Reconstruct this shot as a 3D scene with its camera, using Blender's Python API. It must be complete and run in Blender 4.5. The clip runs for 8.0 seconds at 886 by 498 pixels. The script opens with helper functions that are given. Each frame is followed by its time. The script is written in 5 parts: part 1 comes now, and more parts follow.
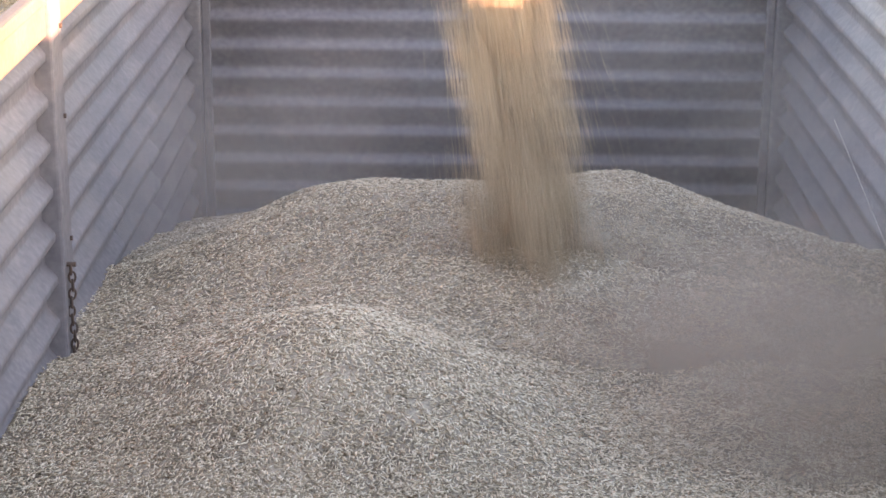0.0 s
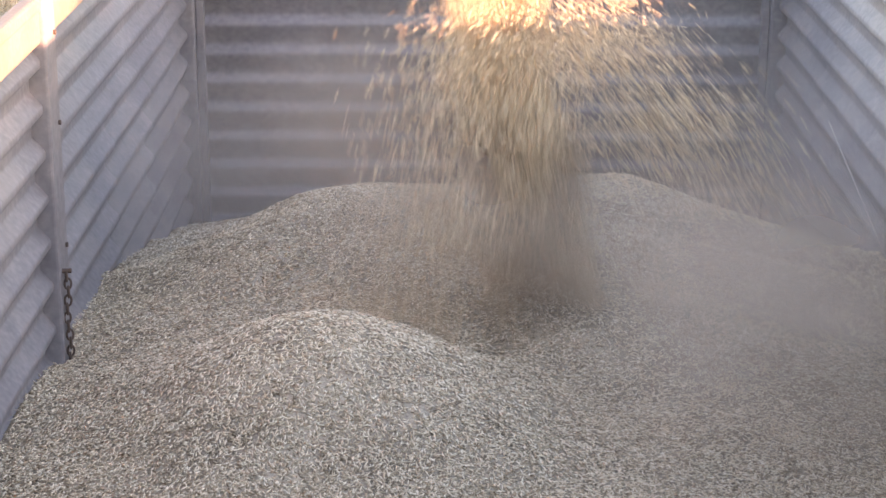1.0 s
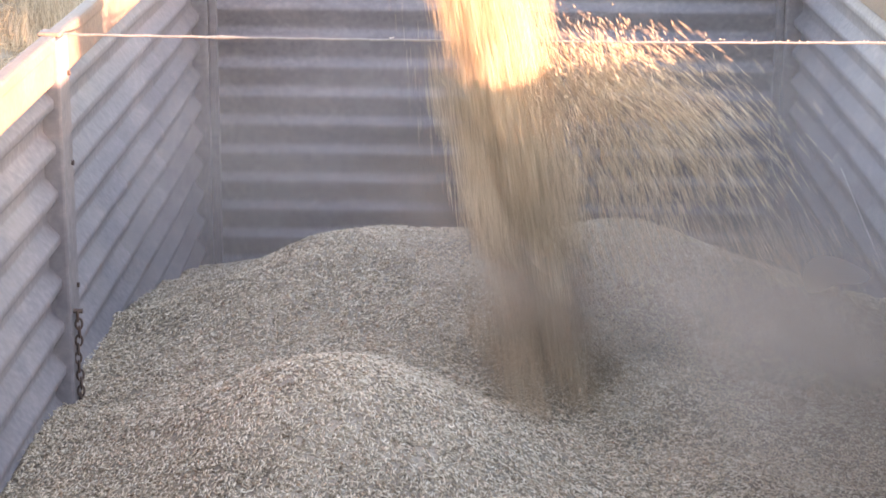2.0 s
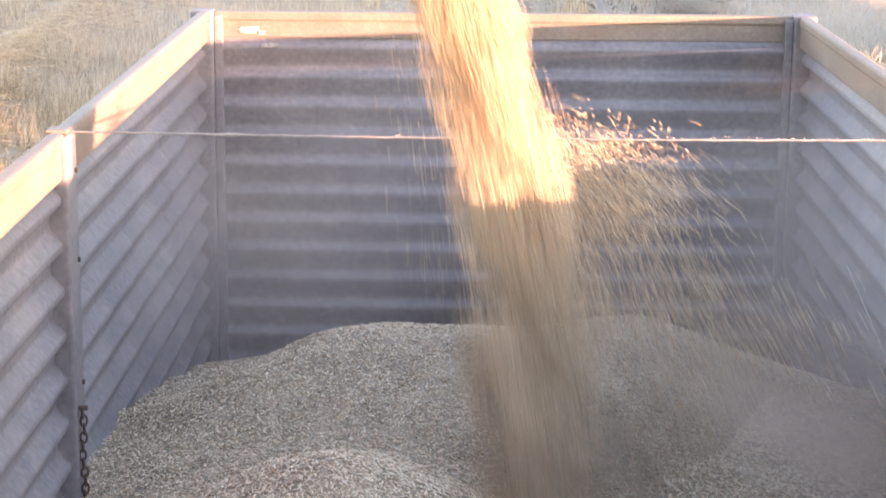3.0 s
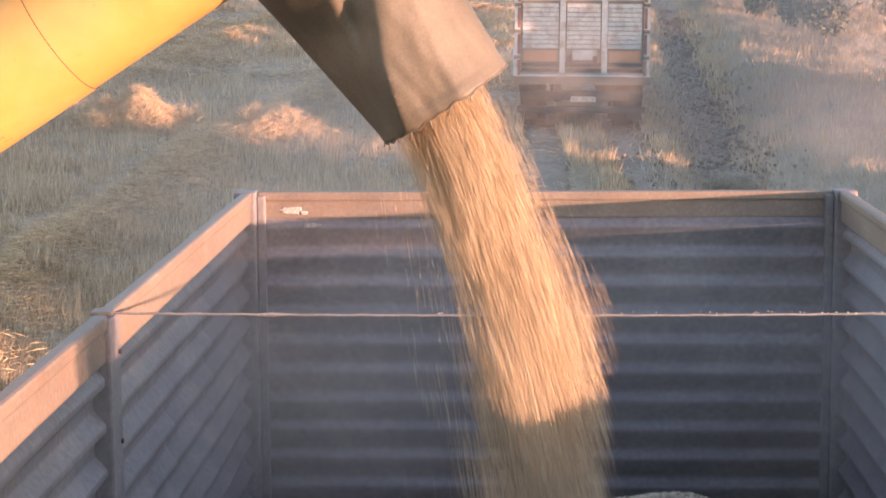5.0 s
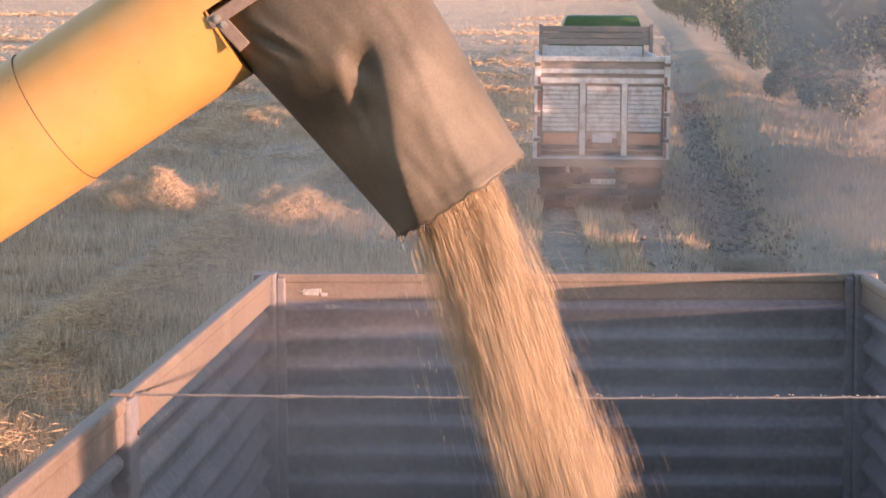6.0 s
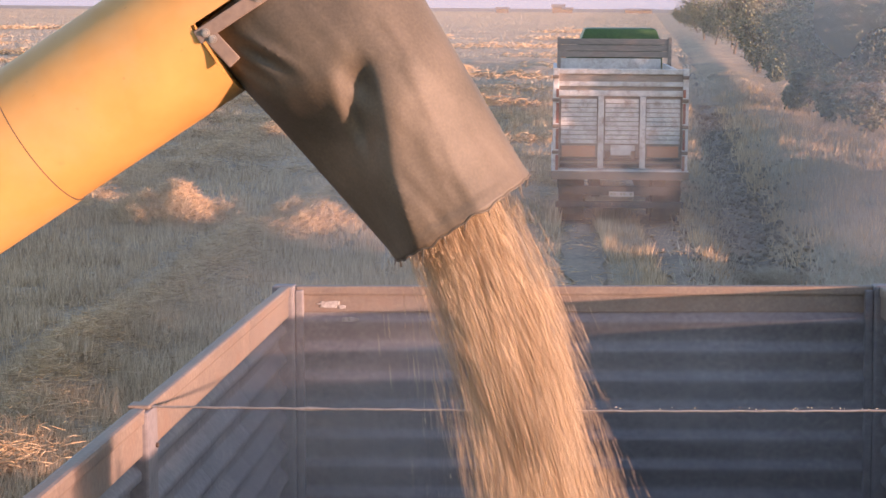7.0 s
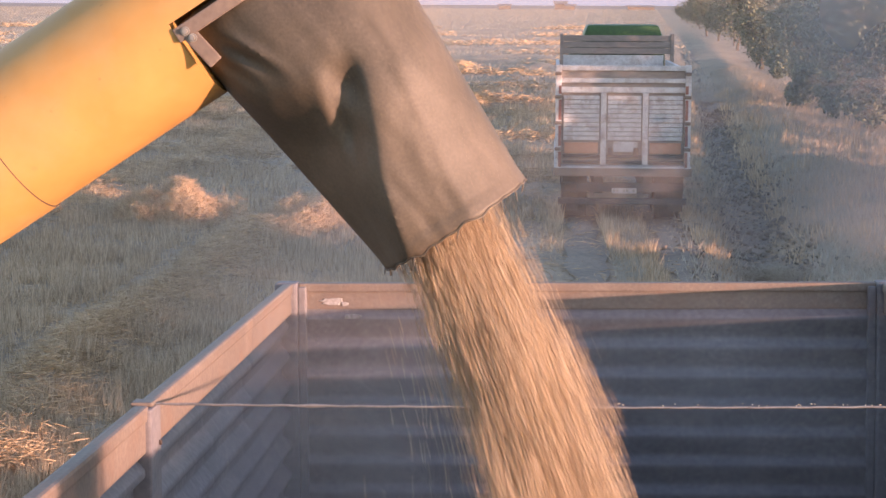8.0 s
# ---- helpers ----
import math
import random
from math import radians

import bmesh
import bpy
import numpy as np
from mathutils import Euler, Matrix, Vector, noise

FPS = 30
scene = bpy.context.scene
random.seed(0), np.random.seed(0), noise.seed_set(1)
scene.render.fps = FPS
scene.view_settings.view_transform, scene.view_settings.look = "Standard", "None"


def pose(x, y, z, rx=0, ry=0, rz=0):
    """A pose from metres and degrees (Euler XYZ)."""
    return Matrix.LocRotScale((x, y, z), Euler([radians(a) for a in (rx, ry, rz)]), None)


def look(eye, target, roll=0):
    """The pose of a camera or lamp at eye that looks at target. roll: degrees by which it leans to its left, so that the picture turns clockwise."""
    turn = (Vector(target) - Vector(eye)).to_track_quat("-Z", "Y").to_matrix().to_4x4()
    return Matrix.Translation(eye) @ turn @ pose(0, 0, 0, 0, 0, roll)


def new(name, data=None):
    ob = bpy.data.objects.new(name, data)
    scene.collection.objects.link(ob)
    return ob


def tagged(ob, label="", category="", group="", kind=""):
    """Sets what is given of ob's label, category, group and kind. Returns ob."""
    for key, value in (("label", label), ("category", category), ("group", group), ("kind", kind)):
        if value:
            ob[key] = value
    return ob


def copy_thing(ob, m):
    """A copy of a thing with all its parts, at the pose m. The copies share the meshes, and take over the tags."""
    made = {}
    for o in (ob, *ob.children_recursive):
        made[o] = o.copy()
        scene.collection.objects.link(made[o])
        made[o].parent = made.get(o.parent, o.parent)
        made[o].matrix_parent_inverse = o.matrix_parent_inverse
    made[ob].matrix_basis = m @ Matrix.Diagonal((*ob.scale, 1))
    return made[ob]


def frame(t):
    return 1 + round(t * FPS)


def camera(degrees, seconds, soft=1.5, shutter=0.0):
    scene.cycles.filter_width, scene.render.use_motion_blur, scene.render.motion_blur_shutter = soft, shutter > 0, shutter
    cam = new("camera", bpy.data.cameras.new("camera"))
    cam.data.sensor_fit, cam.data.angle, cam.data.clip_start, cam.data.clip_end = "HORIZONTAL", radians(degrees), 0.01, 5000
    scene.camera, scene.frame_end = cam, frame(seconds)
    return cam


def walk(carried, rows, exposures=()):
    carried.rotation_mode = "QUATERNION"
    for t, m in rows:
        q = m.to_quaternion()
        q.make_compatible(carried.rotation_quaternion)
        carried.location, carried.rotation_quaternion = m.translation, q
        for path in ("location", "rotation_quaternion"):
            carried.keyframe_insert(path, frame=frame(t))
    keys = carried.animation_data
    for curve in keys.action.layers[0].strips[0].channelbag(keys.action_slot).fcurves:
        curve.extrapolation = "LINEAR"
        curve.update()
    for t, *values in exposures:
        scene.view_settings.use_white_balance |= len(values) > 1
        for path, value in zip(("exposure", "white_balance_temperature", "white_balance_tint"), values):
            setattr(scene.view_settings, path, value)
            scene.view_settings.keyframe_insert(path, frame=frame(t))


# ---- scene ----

# ================= camera =================
EYE = 3.8
cam = camera(25.25, 8.0, soft=1.5, shutter=0.45)
PATH = [
    (0.0, pose(0, 0, EYE, 71.00, -1.13, 0.48)),
    (0.5, pose(0, 0, EYE, 70.97, -1.06, 0.41)),
    (1.0, pose(0, 0, EYE, 71.13, -0.85, 0.25)),
    (1.2, pose(0, 0, EYE, 71.26, -0.90, 0.31)),
    (2.3, pose(0, 0, EYE, 73.12, -1.25, 0.76)),
    (2.5, pose(0, 0, EYE, 73.72, -1.20, 0.74)),
    (3.0, pose(0, 0, EYE, 75.18, -1.20, 0.89)),
    (3.5, pose(0, 0, EYE, 76.36, -1.02, 1.47)),
    (4.0, pose(0, 0, EYE, 77.85, -0.67, 1.57)),
    (4.5, pose(0, 0, EYE, 79.20, -0.43, 1.87)),
    (4.7, pose(0, 0, EYE, 79.66, -0.38, 1.89)),
    (5.8, pose(0, 0, EYE, 82.17, -0.36, 2.41)),
    (6.0, pose(0, 0, EYE, 82.68, -0.39, 2.55)),
    (6.5, pose(0, 0, EYE, 83.12, -0.48, 2.94)),
    (7.0, pose(0, 0, EYE, 83.04, -0.36, 3.08)),
    (7.5, pose(0, 0, EYE, 83.04, -0.35, 3.10)),
    (8.0, pose(0, 0, EYE, 82.95, -0.27, 3.15)),
]
EXPOSURES = [(0.0, 4.24, 8600, 34), (1.0, 4.3, 8600, 34), (2.5, 4.4, 8300, 34), (3.0, 4.2, 8150, 34), (3.5, 3.96, 8050, 33), (4.0, 3.74, 7950, 31.5),
             (4.5, 3.34, 7800, 30), (5.8, 2.66, 7350, 30.5), (8.0, 2.5, 6950, 30)]
walk(cam, PATH, EXPOSURES)

# ================= light =================
SUN_FROM = Vector((1.0, -0.55, 0.083)).normalized()
sun = new("sun", bpy.data.lights.new("sun", "SUN"))
sun.data.energy, sun.data.angle, sun.data.color = 2.0, radians(0.6), (1.0, 0.66, 0.50)
sun.matrix_world = look(SUN_FROM * 60, (0, 0, 0))

world = bpy.data.worlds.new("evening_sky")
scene.world = world
world.use_nodes = True
wn, wl = world.node_tree.nodes, world.node_tree.links
sky = wn.new("ShaderNodeTexSky")
sky.sky_type, sky.sun_disc = "NISHITA", False
sky.sun_elevation = radians(7.0)
sky.sun_rotation = math.atan2(SUN_FROM.x, SUN_FROM.y)
sky.dust_density, sky.ozone_density = 0.35, 1.7
wl.new(sky.outputs[0], wn["Background"].inputs[0])
wn["Background"].inputs[1].default_value = 0.10


# ================= materials =================
def ramp_node(nt, stops):
    n = nt.nodes.new("ShaderNodeValToRGB")
    while len(n.color_ramp.elements) < len(stops):
        n.color_ramp.elements.new(0.5)
    for e, (p, c) in zip(n.color_ramp.elements, stops):
        e.position, e.color = p, (*c, 1)
    return n


def surface(name, stops, rough=0.7, metal=0.0, fine=60.0, coarse=3.0, bump=0.2, depth=0.004, stretch=(1, 1, 1), random_tint=0.0,
            island=False, dirt=None, dirt_amount=0.5, dirt_scale=2.0, coat=0.0):
    """A node material: colour from two noises over a ramp, optional dirt blotches, roughness variation and bump."""
    m = bpy.data.materials.new(name)
    m.use_nodes = True
    nt = m.node_tree
    N, L = nt.nodes, nt.links
    bsdf = N["Principled BSDF"]
    tc, mp = N.new("ShaderNodeTexCoord"), N.new("ShaderNodeMapping")
    mp.inputs["Scale"].default_value = stretch
    L.new(tc.outputs["Object"], mp.inputs["Vector"])
    a, b = N.new("ShaderNodeTexNoise"), N.new("ShaderNodeTexNoise")
    a.inputs["Scale"].default_value, b.inputs["Scale"].default_value = fine, coarse
    a.inputs["Detail"].default_value, b.inputs["Detail"].default_value = 4, 5
    L.new(mp.outputs[0], a.inputs["Vector"])
    L.new(mp.outputs[0], b.inputs["Vector"])
    add = N.new("ShaderNodeMath")
    add.operation = "ADD"
    L.new(a.outputs["Fac"], add.inputs[0])
    L.new(b.outputs["Fac"], add.inputs[1])
    half = N.new("ShaderNodeMath")
    half.operation = "MULTIPLY"
    half.inputs[1].default_value = 0.5
    L.new(add.outputs[0], half.inputs[0])
    src = half.outputs[0]
    if random_tint:
        if island:
            g = N.new("ShaderNodeNewGeometry")
            rnd = g.outputs["Random Per Island"]
        else:
            g = N.new("ShaderNodeObjectInfo")
            rnd = g.outputs["Random"]
        mad = N.new("ShaderNodeMath")
        mad.operation = "MULTIPLY_ADD"
        mad.inputs[1].default_value, mad.inputs[2].default_value = random_tint, -random_tint / 2
        L.new(rnd, mad.inputs[0])
        plus = N.new("ShaderNodeMath")
        plus.operation = "ADD"
        L.new(src, plus.inputs[0])
        L.new(mad.outputs[0], plus.inputs[1])
        src = plus.outputs[0]
    r = ramp_node(nt, stops)
    L.new(src, r.inputs[0])
    colour = r.outputs[0]
    if dirt:
        d = N.new("ShaderNodeTexNoise")
        d.inputs["Scale"].default_value, d.inputs["Detail"].default_value, d.inputs["Roughness"].default_value = dirt_scale, 8, 0.65
        L.new(mp.outputs[0], d.inputs["Vector"])
        dr = ramp_node(nt, [(0.48, (0, 0, 0)), (0.68, (dirt_amount,) * 3)])
        L.new(d.outputs["Fac"], dr.inputs[0])
        mix = N.new("ShaderNodeMix")
        mix.data_type = "RGBA"
        L.new(dr.outputs[0], mix.inputs["Factor"])
        L.new(colour, mix.inputs["A"])
        mix.inputs["B"].default_value = (*dirt, 1)
        colour = mix.outputs["Result"]
    L.new(colour, bsdf.inputs["Base Color"])
    rr = N.new("ShaderNodeMapRange")
    rr.inputs["To Min"].default_value, rr.inputs["To Max"].default_value = max(0.05, rough - 0.12), min(1, rough + 0.12)
    L.new(b.outputs["Fac"], rr.inputs["Value"])
    L.new(rr.outputs[0], bsdf.inputs["Roughness"])
    bsdf.inputs["Metallic"].default_value = metal
    bsdf.inputs["Coat Weight"].default_value = coat
    if bump:
        bp = N.new("ShaderNodeBump")
        bp.inputs["Strength"].default_value, bp.inputs["Distance"].default_value = bump, depth
        L.new(half.outputs[0], bp.inputs["Height"])
        L.new(bp.outputs[0], bsdf.inputs["Normal"])
    return m


GREY_PAINT = surface("dusty_grey_painted_steel", [(0.3, (0.11, 0.101, 0.106)), (0.55, (0.175, 0.160, 0.164)), (0.75, (0.26, 0.236, 0.228))], 0.62,
                     fine=45, coarse=2.2, bump=0.05, stretch=(1, 1, 1), dirt=(0.38, 0.32, 0.27), dirt_amount=0.22, dirt_scale=3.0)
RAIL_PAINT = surface("worn_grey_rail_paint", [(0.3, (0.125, 0.095, 0.076)), (0.55, (0.19, 0.146, 0.115)), (0.78, (0.275, 0.215, 0.168))], 0.6,
                     fine=70, coarse=5, bump=0.2, dirt=(0.20, 0.12, 0.08), dirt_amount=0.5, dirt_scale=7)
RUST = surface("dark_rusty_steel", [(0.3, (0.05, 0.035, 0.03)), (0.6, (0.12, 0.08, 0.06)), (0.8, (0.2, 0.13, 0.09))], 0.75, metal=0.3, fine=120, coarse=20)
CHIP = surface("chipped_white_patch", [(0.36, (0.22, 0.19, 0.17)), (0.6, (0.42, 0.39, 0.36))], 0.7, fine=90, coarse=20)
GRAIN_TONES = [(0.15, (0.15, 0.10, 0.055)), (0.36, (0.53, 0.42, 0.285)), (0.58, (0.73, 0.605, 0.44)), (0.85, (0.86, 0.76, 0.60))]
GRAIN = surface("dry_grain", GRAIN_TONES, 0.55, fine=300, coarse=25, bump=0.0, random_tint=0.62, island=True)
FALLING = surface("tumbling_grain", [(0.15, (0.17, 0.11, 0.06)), (0.38, (0.45, 0.32, 0.20)), (0.60, (0.64, 0.49, 0.325)), (0.85, (0.80, 0.66, 0.48))], 0.55, fine=30, coarse=5, bump=0.0, random_tint=0.36, island=True)
# bed under the kernels, coloured darker to paint the shade in their gaps
GAP_SHADED_BED = surface("gap_shaded_grain_bed", [(0.32, (0.14, 0.108, 0.075)), (0.5, (0.32, 0.26, 0.19)), (0.68, (0.52, 0.44, 0.33))], 0.8,
                    fine=140, coarse=6, bump=0.9, depth=0.012)
STRAW = surface("straw", [(0.2, (0.31, 0.20, 0.105)), (0.5, (0.57, 0.395, 0.225)), (0.8, (0.74, 0.55, 0.345))], 0.7, fine=8, coarse=0.5, bump=0.0,
                random_tint=0.5, island=True)
PALE_STRAW = surface("sun_bleached_stubble", [(0.2, (0.30, 0.25, 0.17)), (0.5, (0.44, 0.37, 0.27)), (0.8, (0.58, 0.50, 0.38))], 0.75, fine=2, coarse=0.06, bump=0.0,
                     random_tint=0.2, island=True)
SOIL = surface("stubble_soil", [(0.3, (0.235, 0.17, 0.11)), (0.5, (0.38, 0.285, 0.185)), (0.7, (0.52, 0.40, 0.27))], 0.95,
               fine=9, coarse=0.35, bump=0.6, depth=0.05, stretch=(1, 0.35, 1), dirt=(0.17, 0.13, 0.09), dirt_amount=0.6, dirt_scale=0.9)
YELLOW = surface("yellow_enamel", [(0.3, (0.44, 0.235, 0.065)), (0.6, (0.52, 0.29, 0.09)), (0.8, (0.56, 0.345, 0.14))], 0.58, fine=14, coarse=1.6,
                 bump=0.05, dirt=(0.40, 0.30, 0.16), dirt_amount=0.4, dirt_scale=4)


def speckled(mat, colour, scale, low, high):
    """Adds small rust or dirt specks over a material's colour."""
    N, L = mat.node_tree.nodes, mat.node_tree.links
    bsdf = N["Principled BSDF"]
    old = bsdf.inputs["Base Color"].links[0].from_socket
    tc, nz = N.new("ShaderNodeTexCoord"), N.new("ShaderNodeTexNoise")
    nz.inputs["Scale"].default_value, nz.inputs["Detail"].default_value = scale, 2
    L.new(tc.outputs["Object"], nz.inputs["Vector"])
    r = ramp_node(mat.node_tree, [(low, (0, 0, 0)), (high, (0.85,) * 3)])
    L.new(nz.outputs["Fac"], r.inputs[0])
    mix = N.new("ShaderNodeMix")
    mix.data_type = "RGBA"
    L.new(r.outputs[0], mix.inputs["Factor"])
    L.new(old, mix.inputs["A"])
    mix.inputs["B"].default_value = (*colour, 1)
    L.new(mix.outputs["Result"], bsdf.inputs["Base Color"])


speckled(YELLOW, (0.26, 0.15, 0.06), 26, 0.70, 0.75)
speckled(YELLOW, (0.33, 0.19, 0.085), 9, 0.70, 0.76)
CANVAS = surface("dusty_brown_rubber_canvas", [(0.3, (0.060, 0.048, 0.034)), (0.55, (0.092, 0.074, 0.051)), (0.8, (0.135, 0.109, 0.076))], 0.6,
                 fine=160, coarse=4, bump=0.25, depth=0.002, dirt=(0.17, 0.135, 0.105), dirt_amount=0.35, dirt_scale=4)
STEEL = surface("worn_steel", [(0.3, (0.20, 0.18, 0.16)), (0.6, (0.34, 0.31, 0.28)), (0.8, (0.45, 0.42, 0.38))], 0.45, metal=0.6, fine=80, coarse=12)
DARK = surface("dark_chassis_paint", [(0.3, (0.025, 0.024, 0.026)), (0.7, (0.06, 0.055, 0.05))], 0.75, fine=40, coarse=5, dirt=(0.13, 0.125, 0.12), dirt_amount=0.3)
RUBBER = surface("tyre_rubber", [(0.3, (0.02, 0.02, 0.02)), (0.7, (0.05, 0.047, 0.043))], 0.85, fine=60, coarse=8, dirt=(0.2, 0.17, 0.12), dirt_amount=0.4)
WHITE_WORN = surface("worn_white_paint", [(0.3, (0.38, 0.37, 0.37)), (0.55, (0.54, 0.53, 0.52)), (0.8, (0.64, 0.63, 0.61))], 0.6, fine=20, coarse=3,
                     dirt=(0.24, 0.16, 0.11), dirt_amount=0.6, dirt_scale=4)
RED_PAINT = surface("faded_red_paint", [(0.3, (0.20, 0.065, 0.05)), (0.7, (0.30, 0.11, 0.08))], 0.6, fine=18, coarse=3, dirt=(0.3, 0.22, 0.17), dirt_amount=0.5, dirt_scale=5)
ORANGE_PAINT = surface("faded_orange_paint", [(0.3, (0.42, 0.17, 0.09)), (0.7, (0.52, 0.25, 0.15))], 0.6, fine=18, coarse=3, dirt=(0.35, 0.25, 0.18), dirt_amount=0.4)
GREEN_PAINT = surface("green_tarpaulin", [(0.3, (0.018, 0.055, 0.016)), (0.7, (0.04, 0.115, 0.03))], 0.5, fine=16, coarse=3)
WOOD = surface("weathered_boards", [(0.3, (0.20, 0.165, 0.145)), (0.7, (0.34, 0.285, 0.25))], 0.8, fine=30, coarse=4, stretch=(0.2, 1, 1))
PLATE = surface("dusty_white_plate", [(0.3, (0.36, 0.35, 0.34)), (0.7, (0.5, 0.49, 0.47))], 0.5, fine=30, coarse=5, bump=0)
BARK = surface("bark", [(0.3, (0.07, 0.05, 0.035)), (0.7, (0.16, 0.12, 0.09))], 0.9, fine=12, coarse=2, bump=0.5, stretch=(1, 1, 0.3))
LEAF = surface("olive_leaves", [(0.2, (0.085, 0.095, 0.05)), (0.5, (0.155, 0.165, 0.09)), (0.8, (0.235, 0.24, 0.14))], 0.6, fine=3, coarse=0.6, bump=0,
               random_tint=0.6, island=True)
FAR = surface("far_hills", [(0.3, (0.24, 0.20, 0.16)), (0.7, (0.36, 0.30, 0.25))], 0.9, fine=0.5, coarse=0.05, bump=0)


# ================= mesh helpers =================
def box(bm, x0, x1, y0, y1, z0, z1, bevel=0.0):
    v = bmesh.ops.create_cube(bm, size=1.0)["verts"]
    for p in v:
        p.co = Vector(((x0 + x1) / 2 + p.co.x * (x1 - x0), (y0 + y1) / 2 + p.co.y * (y1 - y0), (z0 + z1) / 2 + p.co.z * (z1 - z0)))
    if bevel:
        edges = list({e for p in v for e in p.link_edges})
        bmesh.ops.bevel(bm, geom=edges, offset=bevel, segments=2, affect="EDGES", profile=0.6)
    return bm


def boxed(*a, **k):
    return box(bmesh.new(), *a, **k)


def rod(bm, a, b, r0, r1=None, n=12, caps=True):
    a, b = Vector(a), Vector(b)
    r1 = r0 if r1 is None else r1
    m = Matrix.Translation((a + b) / 2) @ (b - a).to_track_quat("Z", "Y").to_matrix().to_4x4()
    bmesh.ops.create_cone(bm, cap_ends=caps, segments=n, radius1=r0, radius2=r1, depth=(b - a).length, matrix=m)
    return bm


def rodded(*a, **k):
    return rod(bmesh.new(), *a, **k)


def mesh_of(name, bm, material, smooth=False):
    bmesh.ops.recalc_face_normals(bm, faces=bm.faces)
    me = bpy.data.meshes.new(name)
    bm.to_mesh(me)
    bm.free()
    me.materials.append(material)
    if smooth:
        me.polygons.foreach_set("use_smooth", [True] * len(me.polygons))
        me.set_sharp_from_angle(angle=radians(40))
    return me


def part(name, bm, material, parent, label="", shift=None, smooth=False):
    """Links a bmesh as one mesh object under a thing or a part; shift moves the mesh into the thing's space."""
    if shift is not None:
        bmesh.ops.translate(bm, verts=bm.verts, vec=-Vector(shift))
    ob = new(name, mesh_of(name, bm, material, smooth))
    ob.parent = parent
    return tagged(ob, label) if label else ob


def thing(name, m, label, category, group="", kind=""):
    ob = new(name)
    ob.matrix_world = m
    ob.empty_display_size = 0.2
    return tagged(ob, label, category, group, kind)


def solid_cloud(name, places, dirs, ups, length, width, thick, material):
    """Many small spindles in one mesh: centres, long axes, side axes and sizes as arrays."""
    n = len(places)
    d = dirs / np.linalg.norm(dirs, axis=1)[:, None]
    s = np.cross(d, ups)
    s /= np.linalg.norm(s, axis=1)[:, None] + 1e-9
    u = np.cross(s, d)
    L, W, H = length[:, None] / 2, width[:, None] / 2, thick[:, None] / 2
    v = np.stack([places - d * L, places + s * W - u * (H * 0.5), places + u * H, places - s * W - u * (H * 0.5), places + d * L], 1).reshape(-1, 3)
    tri = np.array([[0, 2, 1], [0, 3, 2], [0, 1, 3], [4, 1, 2], [4, 2, 3], [4, 3, 1]])
    f = (np.arange(n)[:, None, None] * 5 + tri[None]).reshape(-1)
    return raw_mesh(name, v, f, 3, material)


def raw_mesh(name, verts, loops, sides, material):
    me = bpy.data.meshes.new(name)
    me.vertices.add(len(verts))
    me.vertices.foreach_set("co", np.asarray(verts, dtype=np.float32).ravel())
    me.loops.add(len(loops))
    me.loops.foreach_set("vertex_index", np.asarray(loops, dtype=np.int32))
    k = len(loops) // sides
    me.polygons.add(k)
    me.polygons.foreach_set("loop_start", np.arange(k, dtype=np.int32) * sides)
    me.update(calc_edges=True)
    me.validate()
    me.materials.append(material)
    return me


rng = np.random.default_rng(7)

# ================= the ground =================
def swath_x(y, k):
    return -4.70 + 0.035 * (y - 20) - 4.6 * k + 0.30 * np.sin(y * 0.16 + k) + 0.15 * np.sin(y * 0.53 + 2 * k)


def ground_height(x, y):
    z = 0.05 * np.sin(x * 0.31 + 1.3) * np.sin(y * 0.11) + 0.03 * np.sin(x * 0.9 + y * 0.23)
    z = z + 0.10 * np.exp(-((x - 2.5 - 0.06 * (y - 33)) / 0.5) ** 2) * (y > 12)          # rim of the wheel track
    z = z - 0.22 * np.exp(-((x - 3.3 - 0.06 * (y - 33)) / 0.55) ** 2)                      # worn track along the trees
    z = z + 0.25 * np.exp(-((x - 5.4 - 0.06 * (y - 33)) / 0.9) ** 2)                      # grassy bank
    near = sum(np.exp(-((x - swath_x(y, k)) / 0.5) ** 2) for k in range(5))
    z = z + 0.26 * near * (0.7 + 0.3 * np.sin(y * 0.7)) * (y < 150)                       # straw swaths
    return z


def make_ground():
    xs = np.unique(np.concatenate([np.linspace(-30, 30, 161), np.sign(np.linspace(-1, 1, 61)) * (30 + np.abs(np.linspace(-1, 1, 61)) ** 3 * 1500)]))
    ys = np.unique(np.concatenate([np.linspace(-20, 90, 201), 90 + np.linspace(0, 1, 60) ** 3 * 2600, -20 - np.linspace(0, 1, 25) ** 3 * 900]))
    X, Y = np.meshgrid(xs, ys)
    fade = np.clip(1 - (np.hypot(X, Y) - 120) / 300, 0, 1)
    Z = ground_height(X, Y) * fade
    v = np.stack([X, Y, Z], -1).reshape(-1, 3)
    i, j = np.meshgrid(np.arange(len(ys) - 1), np.arange(len(xs) - 1), indexing="ij")
    a = (i * len(xs) + j).ravel()
    f = np.stack([a, a + 1, a + 1 + len(xs), a + len(xs)], -1).ravel()
    me = raw_mesh("ground", v, f, 4, SOIL)
    me.polygons.foreach_set("use_smooth", [True] * len(me.polygons))
    return tagged(new("ground", me), "flattened harvested field of dry stubble and soil", "field", kind="structure")


ground = make_ground()

